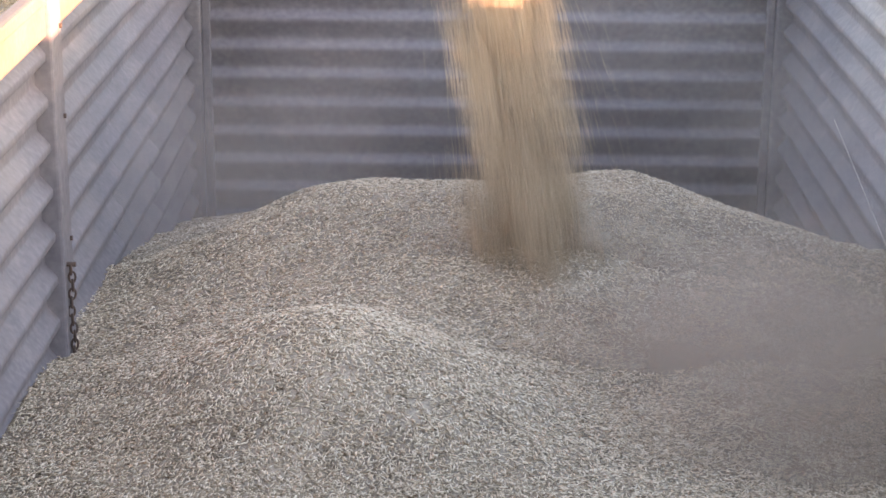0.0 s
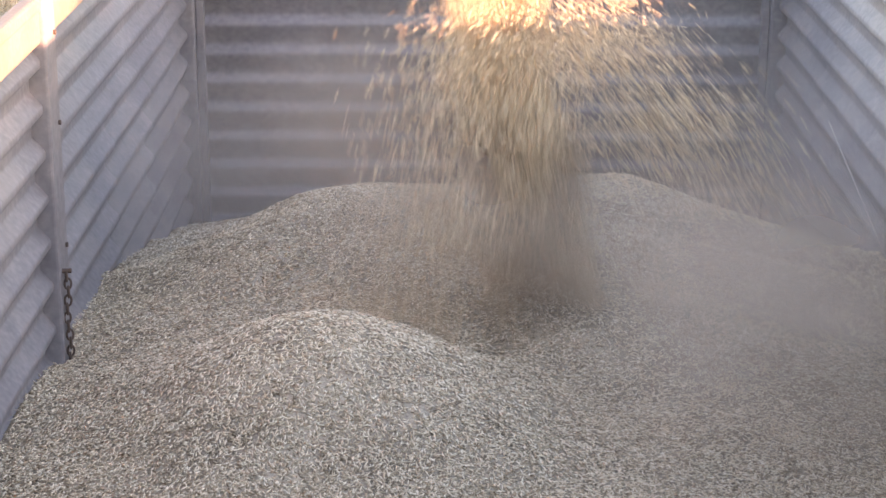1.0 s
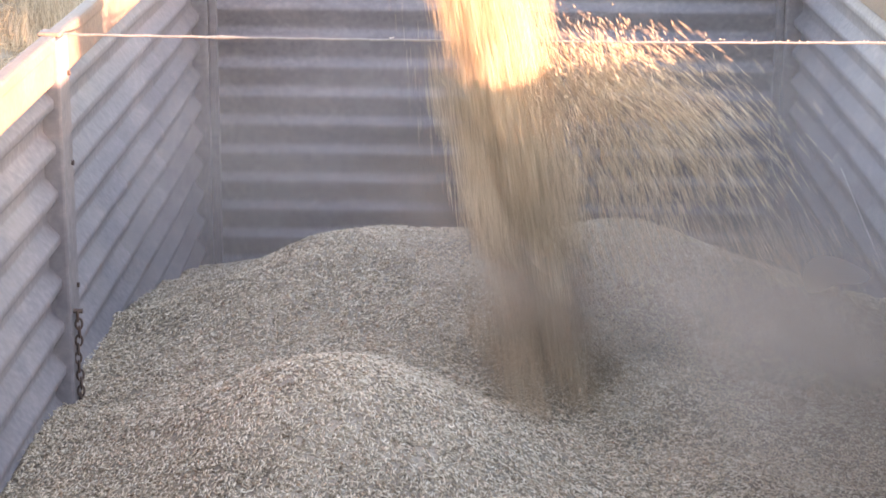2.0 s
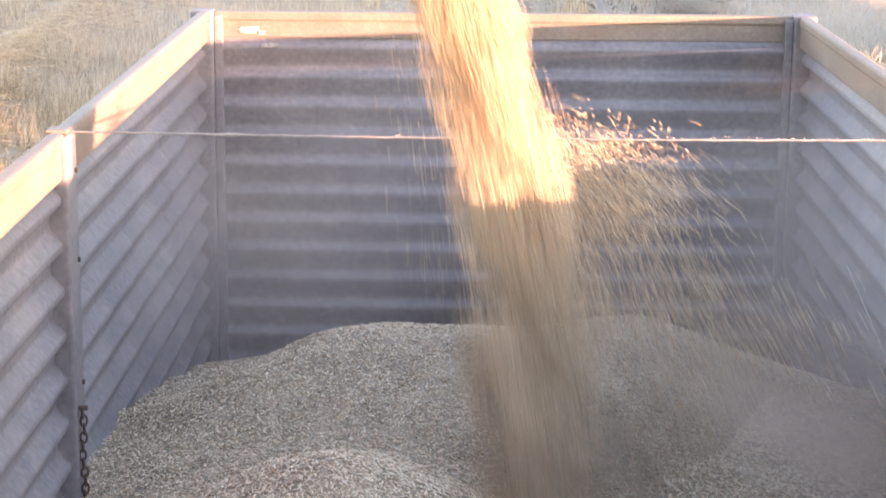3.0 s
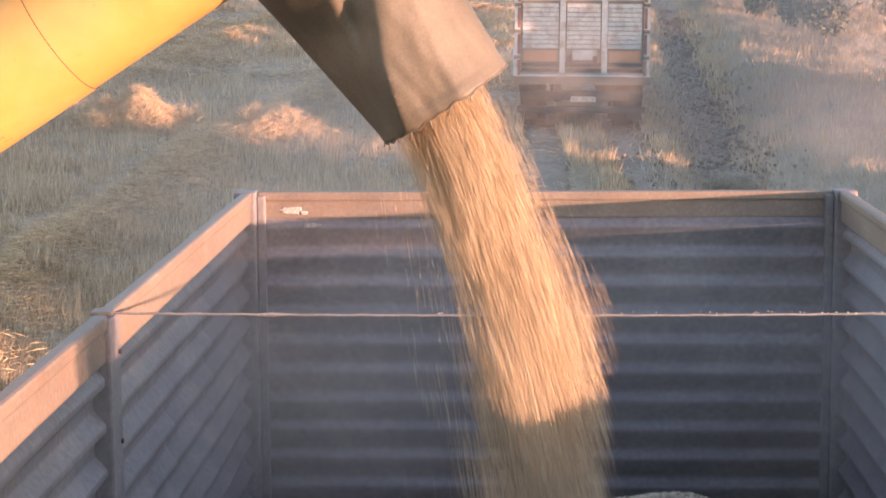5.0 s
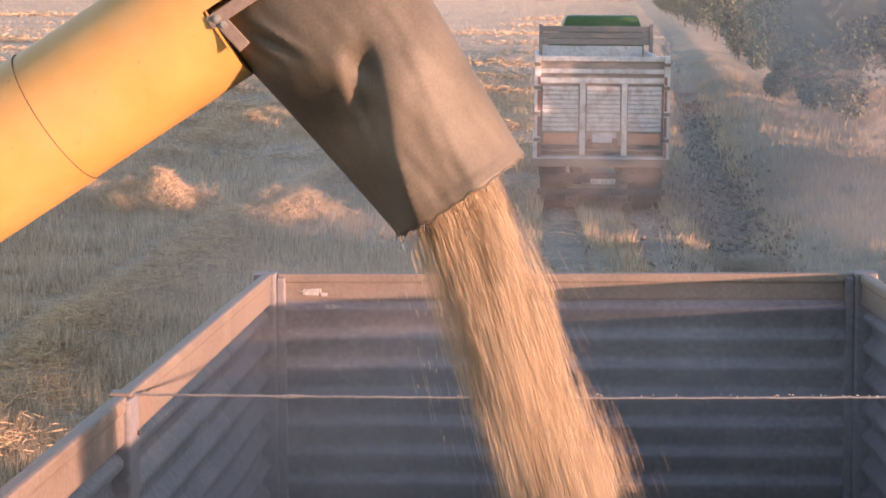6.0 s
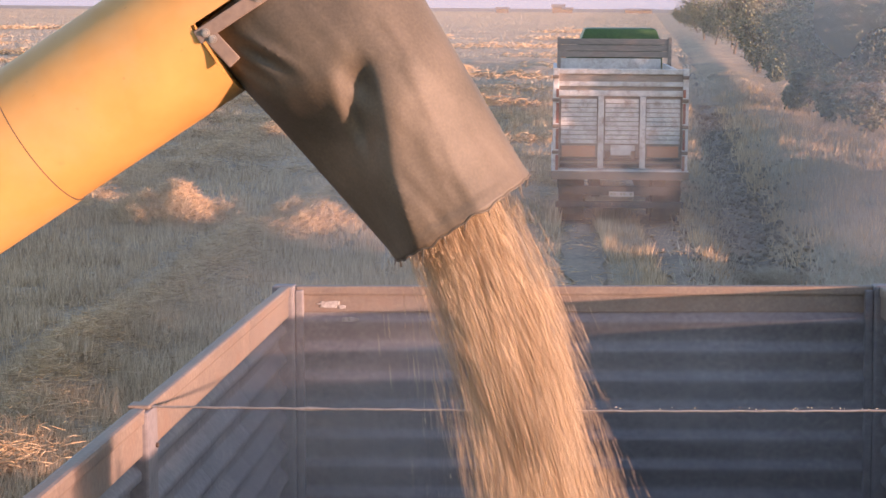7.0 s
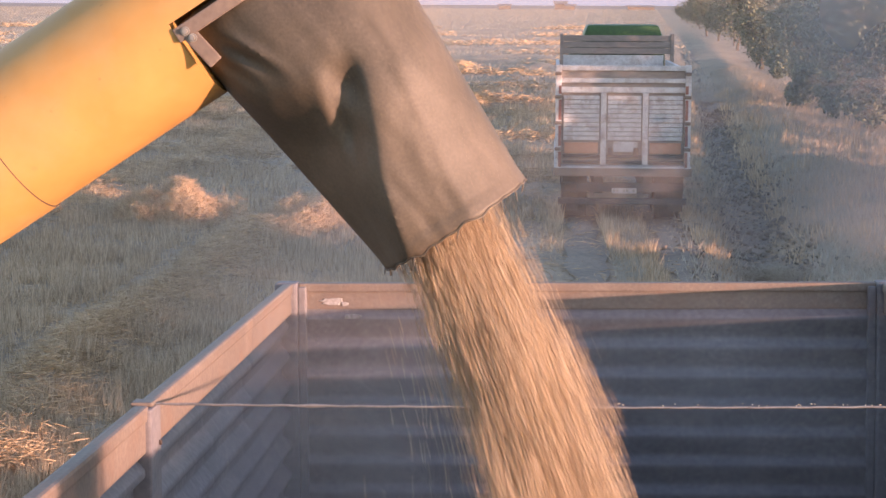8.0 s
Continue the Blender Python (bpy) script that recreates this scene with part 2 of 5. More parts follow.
# bare soil, coloured darker than the field to carry the track's shade too
TRACK_SOIL_SHADE = surface("bare_track_soil_and_shade", [(0.3, (0.15, 0.118, 0.087)), (0.5, (0.24, 0.19, 0.14)), (0.7, (0.36, 0.285, 0.205))], 0.95, fine=11, coarse=0.6, bump=0.7, depth=0.05)


def ribbon(name, centre, width, y0, y1, mat, label):
    """A strip of worn soil laid just over the ground."""
    ys = np.arange(y0, y1, 0.5)
    us = np.linspace(-1, 1, 7)
    Y, U = np.meshgrid(ys, us, indexing="ij")
    edge = width * (1 + 0.25 * np.sin(Y * 0.9) + 0.2 * np.sin(Y * 2.3 + U))
    X = centre(Y) + U * edge
    Z = ground_height(X, Y) + 0.05 - 0.02 * np.abs(U) ** 4
    v = np.stack([X, Y, Z], -1).reshape(-1, 3)
    i, j = np.meshgrid(np.arange(len(ys) - 1), np.arange(6), indexing="ij")
    a = (i * 7 + j).ravel()
    f = np.stack([a, a + 1, a + 8, a + 7], -1).ravel()
    me = raw_mesh(name, v, f, 4, mat)
    me.polygons.foreach_set("use_smooth", [True] * len(me.polygons))
    return tagged(new(name, me), label, "track", kind="structure")


# worn soil whose dark colour also paints in the shade of the ditch
ribbon("track", lambda y: 3.3 + 0.06 * (y - 33), 0.42, 14, 260, TRACK_SOIL_SHADE, "worn wheel track along the field edge, darkened in colour for its shade")
ribbon("track_2", lambda y: 0.55 + 0 * y, 0.27, 14, 60, TRACK_SOIL_SHADE, "pressed wheel rut in the stubble")
ribbon("track_3", lambda y: 1.95 + 0 * y, 0.30, 14, 60, TRACK_SOIL_SHADE, "pressed wheel rut in the stubble")

# ================= the grain trailer =================
# the trailer stands a little out of level; its plan is measured from a point in the air above its front
TR = pose(0, 0, EYE, -1.675, -0.805, 0)
ORG = Vector((0.12, 4.6, -3.62))
XL, XR, YB, YF, TOP, FLOOR = -1.10, 1.36, 8.19, 1.1, -0.917, -2.5
POST_Y = 5.24


WAVE = ((0, 0.0), (0.006, 0.04), (0.041, 0.94), (0.047, 1.0), (0.060, 1.0), (0.066, 0.94), (0.086, 0.04), (0.092, 0.0))
RIB = ((0, 0.0), (0.008, 0.10), (0.018, 0.50), (0.027, 0.88), (0.034, 1.0), (0.044, 0.96), (0.060, 0.78), (0.080, 0.48), (0.100, 0.18), (0.114, 0.04))


def corrugated(length, z0, z1, pitch=0.125, depth=0.035, thick=0.004, shape=WAVE):
    """A pressed sheet along x from 0 to length; ribs run along x; it bulges to -y (inwards)."""
    prof, z = [], z1
    while z > z0 + 0.001:
        for dz, d in shape:
            zz = z - dz
            if zz >= z0 and (not prof or prof[-1][1] - zz > 1e-4):
                prof.append((-depth * d, zz))
        z -= pitch
    bm = bmesh.new()
    n = max(2, int(length / 0.25))
    for back in (0, 1):
        rows = []
        for k in range(n + 1):
            x = length * k / n
            wob = 0.004 * math.sin(x * 2.1 + 0.4) + 0.0015 * math.sin(x * 5.3)
            rows.append([bm.verts.new((x, d + wob + thick * back, z)) for d, z in prof])
        for k in range(n):
            for q in range(len(prof) - 1):
                bm.faces.new((rows[k][q], rows[k + 1][q], rows[k + 1][q + 1], rows[k][q + 1]))
    return bm


def make_trailer():
    t = thing("grain_trailer", TR @ Matrix.Translation(ORG), "dusty grey steel grain trailer with corrugated sides, half filled", "trailer")

    def add(name, bm, mat, label="", smooth=False):
        return part(name, bm, mat, t, label, ORG, smooth)

    band = 0.115
    for side, x, sgn in (("left", XL, 1), ("right", XR, -1)):
        spans = [(POST_Y + 0.045, YB - 0.05), (3.1, POST_Y - 0.045), (YF + 0.05, 3.01)]
        for a, b in spans:
            bm = corrugated(b - a, FLOOR, TOP - band, depth=0.034)
            rot = Matrix.Translation((x - 0.032, a, 0)) @ Matrix.Rotation(radians(90), 4, "Z") if sgn > 0 else Matrix.Translation((x + 0.032, b, 0)) @ Matrix.Rotation(radians(-90), 4, "Z")
            bmesh.ops.transform(bm, matrix=rot, verts=bm.verts)
            add("side_panel", bm, GREY_PAINT, smooth=True)
            xa, xb = (x - 0.022, x + 0.010) if sgn > 0 else (x - 0.010, x + 0.022)
            add("upper_board", boxed(xa, xb, a, b, TOP - band, TOP - 0.02, bevel=0.006), RAIL_PAINT)
            # rolled top rail, dented along its run
            bm = bmesh.new()
            box(bm, min(xa, xb) - 0.005, max(xa, xb) + 0.006, a, b, TOP - 0.03, TOP + 0.012, bevel=0.01)
            add("top_rail", bm, RAIL_PAINT)
        for y in (POST_Y, 3.055):
            xa, xb = (x - 0.036, x + 0.026) if sgn > 0 else (x - 0.026, x + 0.036)
            add("post", boxed(xa, xb, y - 0.072, y + 0.06, FLOOR, TOP + 0.004, bevel=0.008), GREY_PAINT)
            add("post_cap", boxed(xa - 0.002, xb - 0.004, y - 0.035, y + 0.035, TOP + 0.005, TOP + 0.017, bevel=0.005), RAIL_PAINT)
        xa, xb = (x - 0.06, x + 0.035) if sgn > 0 else (x - 0.035, x + 0.06)
        add("corner_post", boxed(xa, xb, YB - 0.06, YB + 0.05, FLOOR, TOP + 0.015, bevel=0.012), GREY_PAINT)
        add("corner_post", boxed(xa, xb, YF - 0.05, YF + 0.05, FLOOR, TOP + 0.015, bevel=0.012), GREY_PAINT)
    # rear board, across the far end
    bm = corrugated(XR - XL - 0.08, FLOOR, TOP - 0.10, pitch=0.1235, depth=0.032, shape=RIB)
    bmesh.ops.transform(bm, matrix=Matrix.Translation((XL + 0.04, YB, 0)), verts=bm.verts)
    add("end_panel", bm, GREY_PAINT, smooth=True)
    add("end_board", boxed(XL + 0.036, XR - 0.036, YB - 0.008, YB + 0.03, TOP - 0.10, TOP - 0.02, bevel=0.005), RAIL_PAINT)
    add("end_rail", boxed(XL + 0.036, XR - 0.036, YB - 0.02, YB + 0.035, TOP - 0.028, TOP + 0.01, bevel=0.008), RAIL_PAINT)
    add("frame_edge", boxed(XL + 0.036, XL + 0.07, YB - 0.045, YB - 0.002, FLOOR, TOP - 0.004, bevel=0.006), GREY_PAINT)
    add("frame_edge", boxed(XR - 0.07, XR - 0.036, YB - 0.045, YB - 0.002, FLOOR, TOP - 0.004, bevel=0.006), GREY_PAINT)
    # front board, behind the viewer
    bm = corrugated(XR - XL - 0.08, FLOOR, TOP - 0.02)
    bmesh.ops.transform(bm, matrix=Matrix.Translation((XR - 0.04, YF, 0)) @ Matrix.Rotation(math.pi, 4, "Z"), verts=bm.verts)
    add("front_panel", bm, GREY_PAINT, smooth=True)
    add("bed", boxed(XL - 0.02, XR + 0.02, YF - 0.02, YB + 0.03, FLOOR - 0.08, FLOOR - 0.003), DARK)
    for x in (-0.35, 0.55):
        add("chassis_beam", boxed(x, x + 0.12, YF, YB - 0.1, FLOOR - 0.33, FLOOR - 0.083, bevel=0.01), DARK)
    for y in (1.9, 6.3, 7.4):
        add("axle", rodded((XL + 0.1, y, -3.13), (XR - 0.1, y, -3.13), 0.06), DARK)
        for x in (XL + 0.13, XR - 0.13):
            w = part("wheel", rodded((x - 0.13, y, -3.16), (x + 0.13, y, -3.16), 0.47, n=28), RUBBER, t, "", ORG)
            part("rim", rodded((x - 0.135, y, -3.16), (x + 0.135, y, -3.16), 0.25, n=20), WHITE_WORN, w, "", ORG)
    return t


trailer = make_trailer()


def on_trailer(ob):
    ob.matrix_world = TR
    return ob


# tie wire across the box
def make_wire():
    bm, n, k = bmesh.new(), 60, 8
    rings = []
    for i in range(n + 1):
        u = i / n
        c = Vector((XL + u * (XR - XL), POST_Y, TOP + 0.008 - 0.008 * math.sin(math.pi * u) + 0.0008 * math.sin(i * 2.3)))
        r = 0.0032 + (0.003 if i == 11 else 0)
        rings.append([bm.verts.new(c + Vector((0, r * math.cos(2 * math.pi * q / k), r * math.sin(2 * math.pi * q / k)))) for q in range(k)])
    for i in range(n):
        for q in range(k):
            bm.faces.new((rings[i][q], rings[i + 1][q], rings[i + 1][(q + 1) % k], rings[i][(q + 1) % k]))
    return on_trailer(tagged(new("tie_wire", mesh_of("tie_wire", bm, STEEL, True)), "thin steel tie wire stretched across the trailer box", "wire"))


make_wire()


# ================= the heap of grain =================
def heap(x, y):
    """Height of the grain in the trailer's space."""
    u = (x - 0.12) / 1.19
    wall = np.interp(y, [1, 2.5, 3.4, 4.3, 5.2, 6.0, 7.28, 8.3], [-2.3, -2.12, -1.98, -1.93, -1.92, -1.87, -2.21, -2.45])
    crown = np.interp(y, [1, 3.4, 4.6, 5.4, 6.3, 7.2, 8.3], [0.05, 0.06, 0.09, 0.11, 0.20, 0.16, 0.10])
    z = wall + crown * (1 - np.clip(np.abs(u), 0, 1) ** 2)
    z = z + 0.25 * np.exp(-(((x + 0.34) / 0.46) ** 2 + ((y - 4.55) / 0.45) ** 2))                   # near mound
    z = z - 0.06 * np.exp(-(((x - 0.40) / 0.34) ** 2 + ((y - 4.7) / 0.40) ** 2)) + 0.05 * np.exp(-(((x - 0.28) / 0.35) ** 2 + ((y - 5.45) / 0.35) ** 2))                   # where the stream digs in
    z = z + 0.05 * np.exp(-(((x + 0.33) / 0.3) ** 2 + ((y - 6.35) / 0.35) ** 2)) + 0.06 * np.exp(-(((x - 0.55) / 0.3) ** 2 + ((y - 6.35) / 0.4) ** 2))
    z = z + 0.008 * np.sin(x * 9 + y * 4) * np.sin(y * 7 - x * 3) + 0.004 * np.sin(x * 23 + 1) * np.sin(y * 19)
    # it slopes off towards the left wall at the back, and stands a little higher by the right one
    z = z - 0.085 * np.exp(-(((x + 1.12) / 0.42) ** 2 + ((y - 6.05) / 0.65) ** 2)) + 0.018 * np.exp(-(((x - 0.70) / 0.30) ** 2 + ((y - 6.4) / 0.5) ** 2))
    z = z - 0.05 * np.exp(-(((x - 0.10) / 0.20) ** 2 + ((y - 5.05) / 0.30) ** 2))
    return z


def make_heap():
    xs, ys = np.linspace(XL - 0.03, XR + 0.03, 121), np.linspace(YF + 0.03, YB - 0.004, 300)
    X, Y = np.meshgrid(xs, ys)
    Z = heap(X, Y)
    v = np.stack([X, Y, Z], -1).reshape(-1, 3)
    i, j = np.meshgrid(np.arange(len(ys) - 1), np.arange(len(xs) - 1), indexing="ij")
    a = (i * len(xs) + j).ravel()
    f = np.stack([a, a + 1, a + 1 + len(xs), a + len(xs)], -1).ravel()
    me = raw_mesh("grain_heap", v, f, 4, GAP_SHADED_BED)
    me.polygons.foreach_set("use_smooth", [True] * len(me.polygons))
    base = on_trailer(tagged(new("grain_heap", me), "heap of pale dry grain filling the trailer", "grain", kind="stuff"))
    n = 190000
    y = 3.85 + 4.25 * rng.random(n) ** 1.55
    x = XL - 0.02 + (XR - XL + 0.04) * rng.random(n)
    z = heap(x, y) + rng.uniform(-0.001, 0.009, n)
    e = 0.01
    gx, gy = (heap(x + e, y) - heap(x - e, y)) / (2 * e), (heap(x, y + e) - heap(x, y - e)) / (2 * e)
    ang = rng.uniform(0, 2 * np.pi, n)
    dx, dy = np.cos(ang), np.sin(ang)
    d = np.stack([dx, dy, gx * dx + gy * dy + rng.normal(0, 0.22, n)], -1)
    up = np.stack([-gx + rng.normal(0, 0.3, n), -gy + rng.normal(0, 0.3, n), np.ones(n)], -1)
    ln = rng.uniform(0.011, 0.022, n)
    long = rng.random(n) < 0.07
    ln = np.where(long, rng.uniform(0.018, 0.045, n), ln)
    wd = np.where(long, 0.0028, rng.uniform(0.0034, 0.0050, n))
    me = solid_cloud("grain_kernels", np.stack([x, y, z], -1), d, up, ln, wd, wd * 0.8, GRAIN)
    k = new("grain_kernels", me)
    k.parent = base
    tagged(k, "loose pale kernels with bits of chaff", kind="stuff")
    return base


make_heap()

# ================= the unloading auger =================
# built in the plane in which it hangs; 1 unit of P is one 886th of a metre, from the sleeve's middle
AUGER_AT = Vector((-0.42, 3.95, 3.475))


def P(px, py, depth=0.0):
    return Vector(((px - 600) * 0.001129, depth, -(py - 300) * 0.001129))


AX = Vector((0.835, 0, 0.551))
AN = Vector((-0.551, 0, 0.835))
RAD = 0.153


def make_auger():
    t = thing("unloading_auger", Matrix.Translation(AUGER_AT), "yellow combine unloading auger with brown rubber sleeve", "auger")
    o = P(0, 284)
    def along(s):
        return o + AX * (s * 0.001129)
    # tube sections, with a seam
    m = 48
    def tube(s0, s1, r, name, half=False, mat=YELLOW):
        bm = bmesh.new()
        rows = []
        steps = 6
        for k in range(steps + 1):
            c = along(s0 + (s1 - s0) * k / steps)
            ring = []
            for q in range(m):
                a = 2 * math.pi * q / m
                ring.append(bm.verts.new(c + AN * (r * math.cos(a)) + Vector((0, 1, 0)) * (r * math.sin(a))))
            rows.append(ring)
        for k in range(steps):
            for q in range(m):
                if half and 0.27 < q / m < 0.73:
                    continue
                bm.faces.new((rows[k][q], rows[k + 1][q], rows[k + 1][(q + 1) % m], rows[k][(q + 1) % m]))
        if not half:
            bm.faces.new(rows[0])
        bm.faces.new(rows[-1])
        return part(name, bm, mat, t, smooth=True)
    tube(-2600, 72, RAD + 0.003, "tube")
    tube(72, 430, RAD, "tube_end")
    tube(430, 770, RAD, "hood", half=True)
    bm = bmesh.new()
    rows = []
    for s, r in ((71, 0.0005), (71, 0.0028), (73.4, 0.0028), (73.4, 0.0005)):
        rows.append([bm.verts.new(along(s) + AN * ((RAD + r) * math.cos(2 * math.pi * q / m)) + Vector((0, 1, 0)) * ((RAD + r) * math.sin(2 * math.pi * q / m))) for q in range(m)])
    for k in range(3):
        for q in range(m):
            bm.faces.new((rows[k][q], rows[k + 1][q], rows[k + 1][(q + 1) % m], rows[k][(q + 1) % m]))
    part("seam_ring", bm, RUST, t, smooth=True)
    # mounting strips with bolts on both flanks
    for sy in (-1, 1):
        strip = bmesh.new()
        y0, y1 = sorted((sy * (RAD - 0.004), sy * (RAD + 0.005)))
        box(strip, 0, 0.40, y0, y1, -0.030, -0.002, bevel=0.003)
        bmesh.ops.transform(strip, matrix=Matrix.Translation(along(430) - AN * 0.010) @ Matrix.Rotation(-math.atan2(AX.z, AX.x), 4, "Y"), verts=strip.verts)
        st = part("mounting_strip", strip, RAIL_PAINT, t, "weathered grey-brown steel strip")
        tab = boxed(0.002, 0.030, y0 + 0.001, y1 - 0.001, -0.104, -0.012, bevel=0.003)
        bmesh.ops.transform(tab, matrix=Matrix.Translation(along(432) - AN * 0.006) @ Matrix.Rotation(-math.atan2(AX.z, AX.x) - 0.17, 4, "Y"), verts=tab.verts)
        part("mounting_tab", tab, RAIL_PAINT, t)
        tilt = math.atan2(AX.z, AX.x) + 0.17
        on_tab = along(432) - AN * 0.006 + Vector((math.cos(tilt), 0, math.sin(tilt))) * 0.016 - Vector((-math.sin(tilt), 0, math.cos(tilt))) * 0.042
        b = rodded(on_tab + Vector((0, sy * (RAD + 0.001), 0)), on_tab + Vector((0, sy * (RAD + 0.012), 0)), 0.0048, n=6)
        rod(b, on_tab + Vector((0, sy * (RAD + 0.001), 0)), on_tab + Vector((0, sy * (RAD + 0.0065), 0)), 0.0082, n=16)
        part("bolt", b, STEEL, st)
        for s, n in ((448, -24), (556, -24), (650, -24), (735, -24)):
            c = along(s) + AN * (n * 0.001129)
            b = bmesh.new()
            rod(b, c + Vector((0, sy * (RAD + 0.001), 0)), c + Vector((0, sy * (RAD + 0.013), 0)), 0.005, n=6)
            rod(b, c + Vector((0, sy * (RAD + 0.001), 0)), c + Vector((0, sy * (RAD + 0.0075), 0)), 0.0085, n=16)
            part("bolt", b, STEEL, st)
    # the sleeve: a lofted rubber duct, creased
    rings, seg, bm = [], 144, bmesh.new()
    ca, cb = P(503, -45), P(822, 383)
    K = 80
    for k in range(K + 1):
        u = k / K
        c = ca.lerp(cb, u)
        half = (0.215 + (0.160 - 0.215) * min(1, u * 1.05))
        deep = 0.146 + 0.020 * min(1.0, u * 3.5) - 0.008 * u
        ring = []
        for q in range(seg):
            a = 2 * math.pi * q / seg
            e = 2 / 2.1
            cs, sn = math.cos(a), math.sin(a)
            ex, ey = math.copysign(abs(cs) ** e, cs), math.copysign(abs(sn) ** e, sn)
            if sn < 0:
                # below the fold the front flank breaks along a ridge that runs down to the hem
                er = float(np.interp(u, [0.0, 0.39, 0.56, 0.725, 1.0], [0.30, 0.30, 0.08, -0.22, -0.60]))
                if ex < er:
                    fy = -((ex + 1) / (er + 1)) ** 0.9
                else:
                    fy = -math.sqrt(max(0.0, 1 - ((ex - er) / (1 - er)) ** 2)) ** 0.9
                start = float(np.interp(ex, [-1.0, -0.45, -0.20, 0.20, 0.35, 1.0], [0.25, 0.34, 0.35, 0.30, 0.29, 0.26]))
                blend = min(1.0, max(0.0, (u - start) / (0.27 if ex < er else 0.30)))
                blend = blend * blend * (3 - 2 * blend) * (1 - 0.7 * max(0.0, (u - 0.8) / 0.2) ** 2)
                ey = ey + (fy * 1.06 - ey) * blend
            front = max(0.0, -ey)
            off = -0.016 * math.exp(-((ex + 0.70 - 1.2 * (u - 0.1)) / 0.07) ** 2) * math.exp(-((u - 0.20) / 0.07) ** 2) * front
            off += -0.013 * math.exp(-((ex + 0.86 - 0.9 * (u - 0.1)) / 0.06) ** 2) * math.exp(-((u - 0.21) / 0.08) ** 2) * front
            off += 0.010 * math.exp(-((ex + 0.60 - 1.2 * (u - 0.1)) / 0.06) ** 2) * math.exp(-((u - 0.20) / 0.08) ** 2) * front
            off += -0.014 * math.exp(-((ex + 0.25 + 0.7 * (u - 0.6)) / 0.16) ** 2) * math.exp(-((u - 0.58) / 0.09) ** 2) * front
            # the pinched pocket beside the head of the ridge, with a crease that runs down from it
            if sn < 0:
                side = ex - er
                w = min(1.0, max(0.0, (0.06 - side) / 0.16))
                w = w * w * (3 - 2 * w)
                off += -0.024 * w * math.exp(-((side + 0.18) / 0.16) ** 2) * math.exp(-((u - 0.45 - 0.12 * (side + 0.18)) / 0.06) ** 2)
                off += 0.010 * w * math.exp(-((side + 0.48) / 0.10) ** 2) * math.exp(-((u - 0.48) / 0.09) ** 2)
                off += -0.010 * w * math.exp(-((side + 0.36 - 0.6 * (u - 0.5)) / 0.07) ** 2) * math.exp(-((u - 0.56) / 0.09) ** 2)
                off += 0.008 * w * math.exp(-((side + 0.14) / 0.09) ** 2) * math.exp(-((u - 0.68) / 0.07) ** 2)
            off += 0.0025 * math.exp(-((ex - 0.55 + 0.55 * (u - 0.5)) / 0.08) ** 2) * front * min(1, u * 2)
            off += 0.0025 * math.exp(-((ex - 0.78 + 0.3 * (u - 0.5)) / 0.07) ** 2) * front * u
            if u > 0.962:
                off += 0.0025 * front
            off += 0.006 * noise.noise(Vector((ex * 2.0, ey * 2.0, u * 3.0))) + 0.0025 * noise.noise(Vector((ex * 7.0, ey * 7.0, u * 9.0)))
            off += 0.003 * math.sin(7 * a + 4 * u) * u
            p = c + AX * (half * ex) + Vector((0, deep * ey, 0)) + Vector((0, -off, 0))
            if k == K:
                p += Vector((0.004, 0, -0.007)) * noise.noise(Vector((a * 5, 0, 4)))
            ring.append(bm.verts.new(p))
        rings.append(ring)
    for k in range(K):
        for q in range(seg):
            bm.faces.new((rings[k][q], rings[k][(q + 1) % seg], rings[k + 1][(q + 1) % seg], rings[k + 1][q]))
    pts = [v.co.copy() for v in rings[-1]]
    sl = part("sleeve", bm, CANVAS, t, "dusty brown rubber sleeve with creases", smooth=True)
    sol = sl.modifiers.new("thickness", "SOLIDIFY")
    sol.thickness, sol.offset = 0.006, -1
    hem = bmesh.new()
    for q in range(seg):
        rod(hem, pts[q], pts[(q + 1) % seg], 0.0019, n=6, caps=False)
    part("hem", hem, CANVAS, sl, smooth=True)
    # torn threads on the hem
    for q in range(5, seg, 7):
        if math.sin(2 * math.pi * q / seg) < 0.2:
            b = bmesh.new()
            p = pts[q]
            rod(b, p, p + Vector((random.uniform(-0.008, 0.008), 0, -random.uniform(0.008, 0.022))), 0.002, 0.001, n=5)
            part("frayed_thread", b, CANVAS, sl)
    return t


auger = make_auger()

# ================= the falling grain =================
def mouth(t):
    """Middle of the sleeve's mouth."""
    y = float(np.interp(t, [0, 2.5, 3.5, 4.5, 6, 6.5, 7, 7.5, 8], [5.50, 4.86, 4.66, 4.44, 4.16, 4.08, 3.95, 3.86, 3.77]))
    x = float(np.interp(t, [0, 2.5, 3.5, 4.5, 6, 7, 8], [-0.035, -0.065, -0.10, -0.133, -0.142, -0.167, -0.178]))
    return Vector((x, y, 3.38))


FALL_V = Vector((1.11, 0.0, -1.9))
CYCLE = 0.5


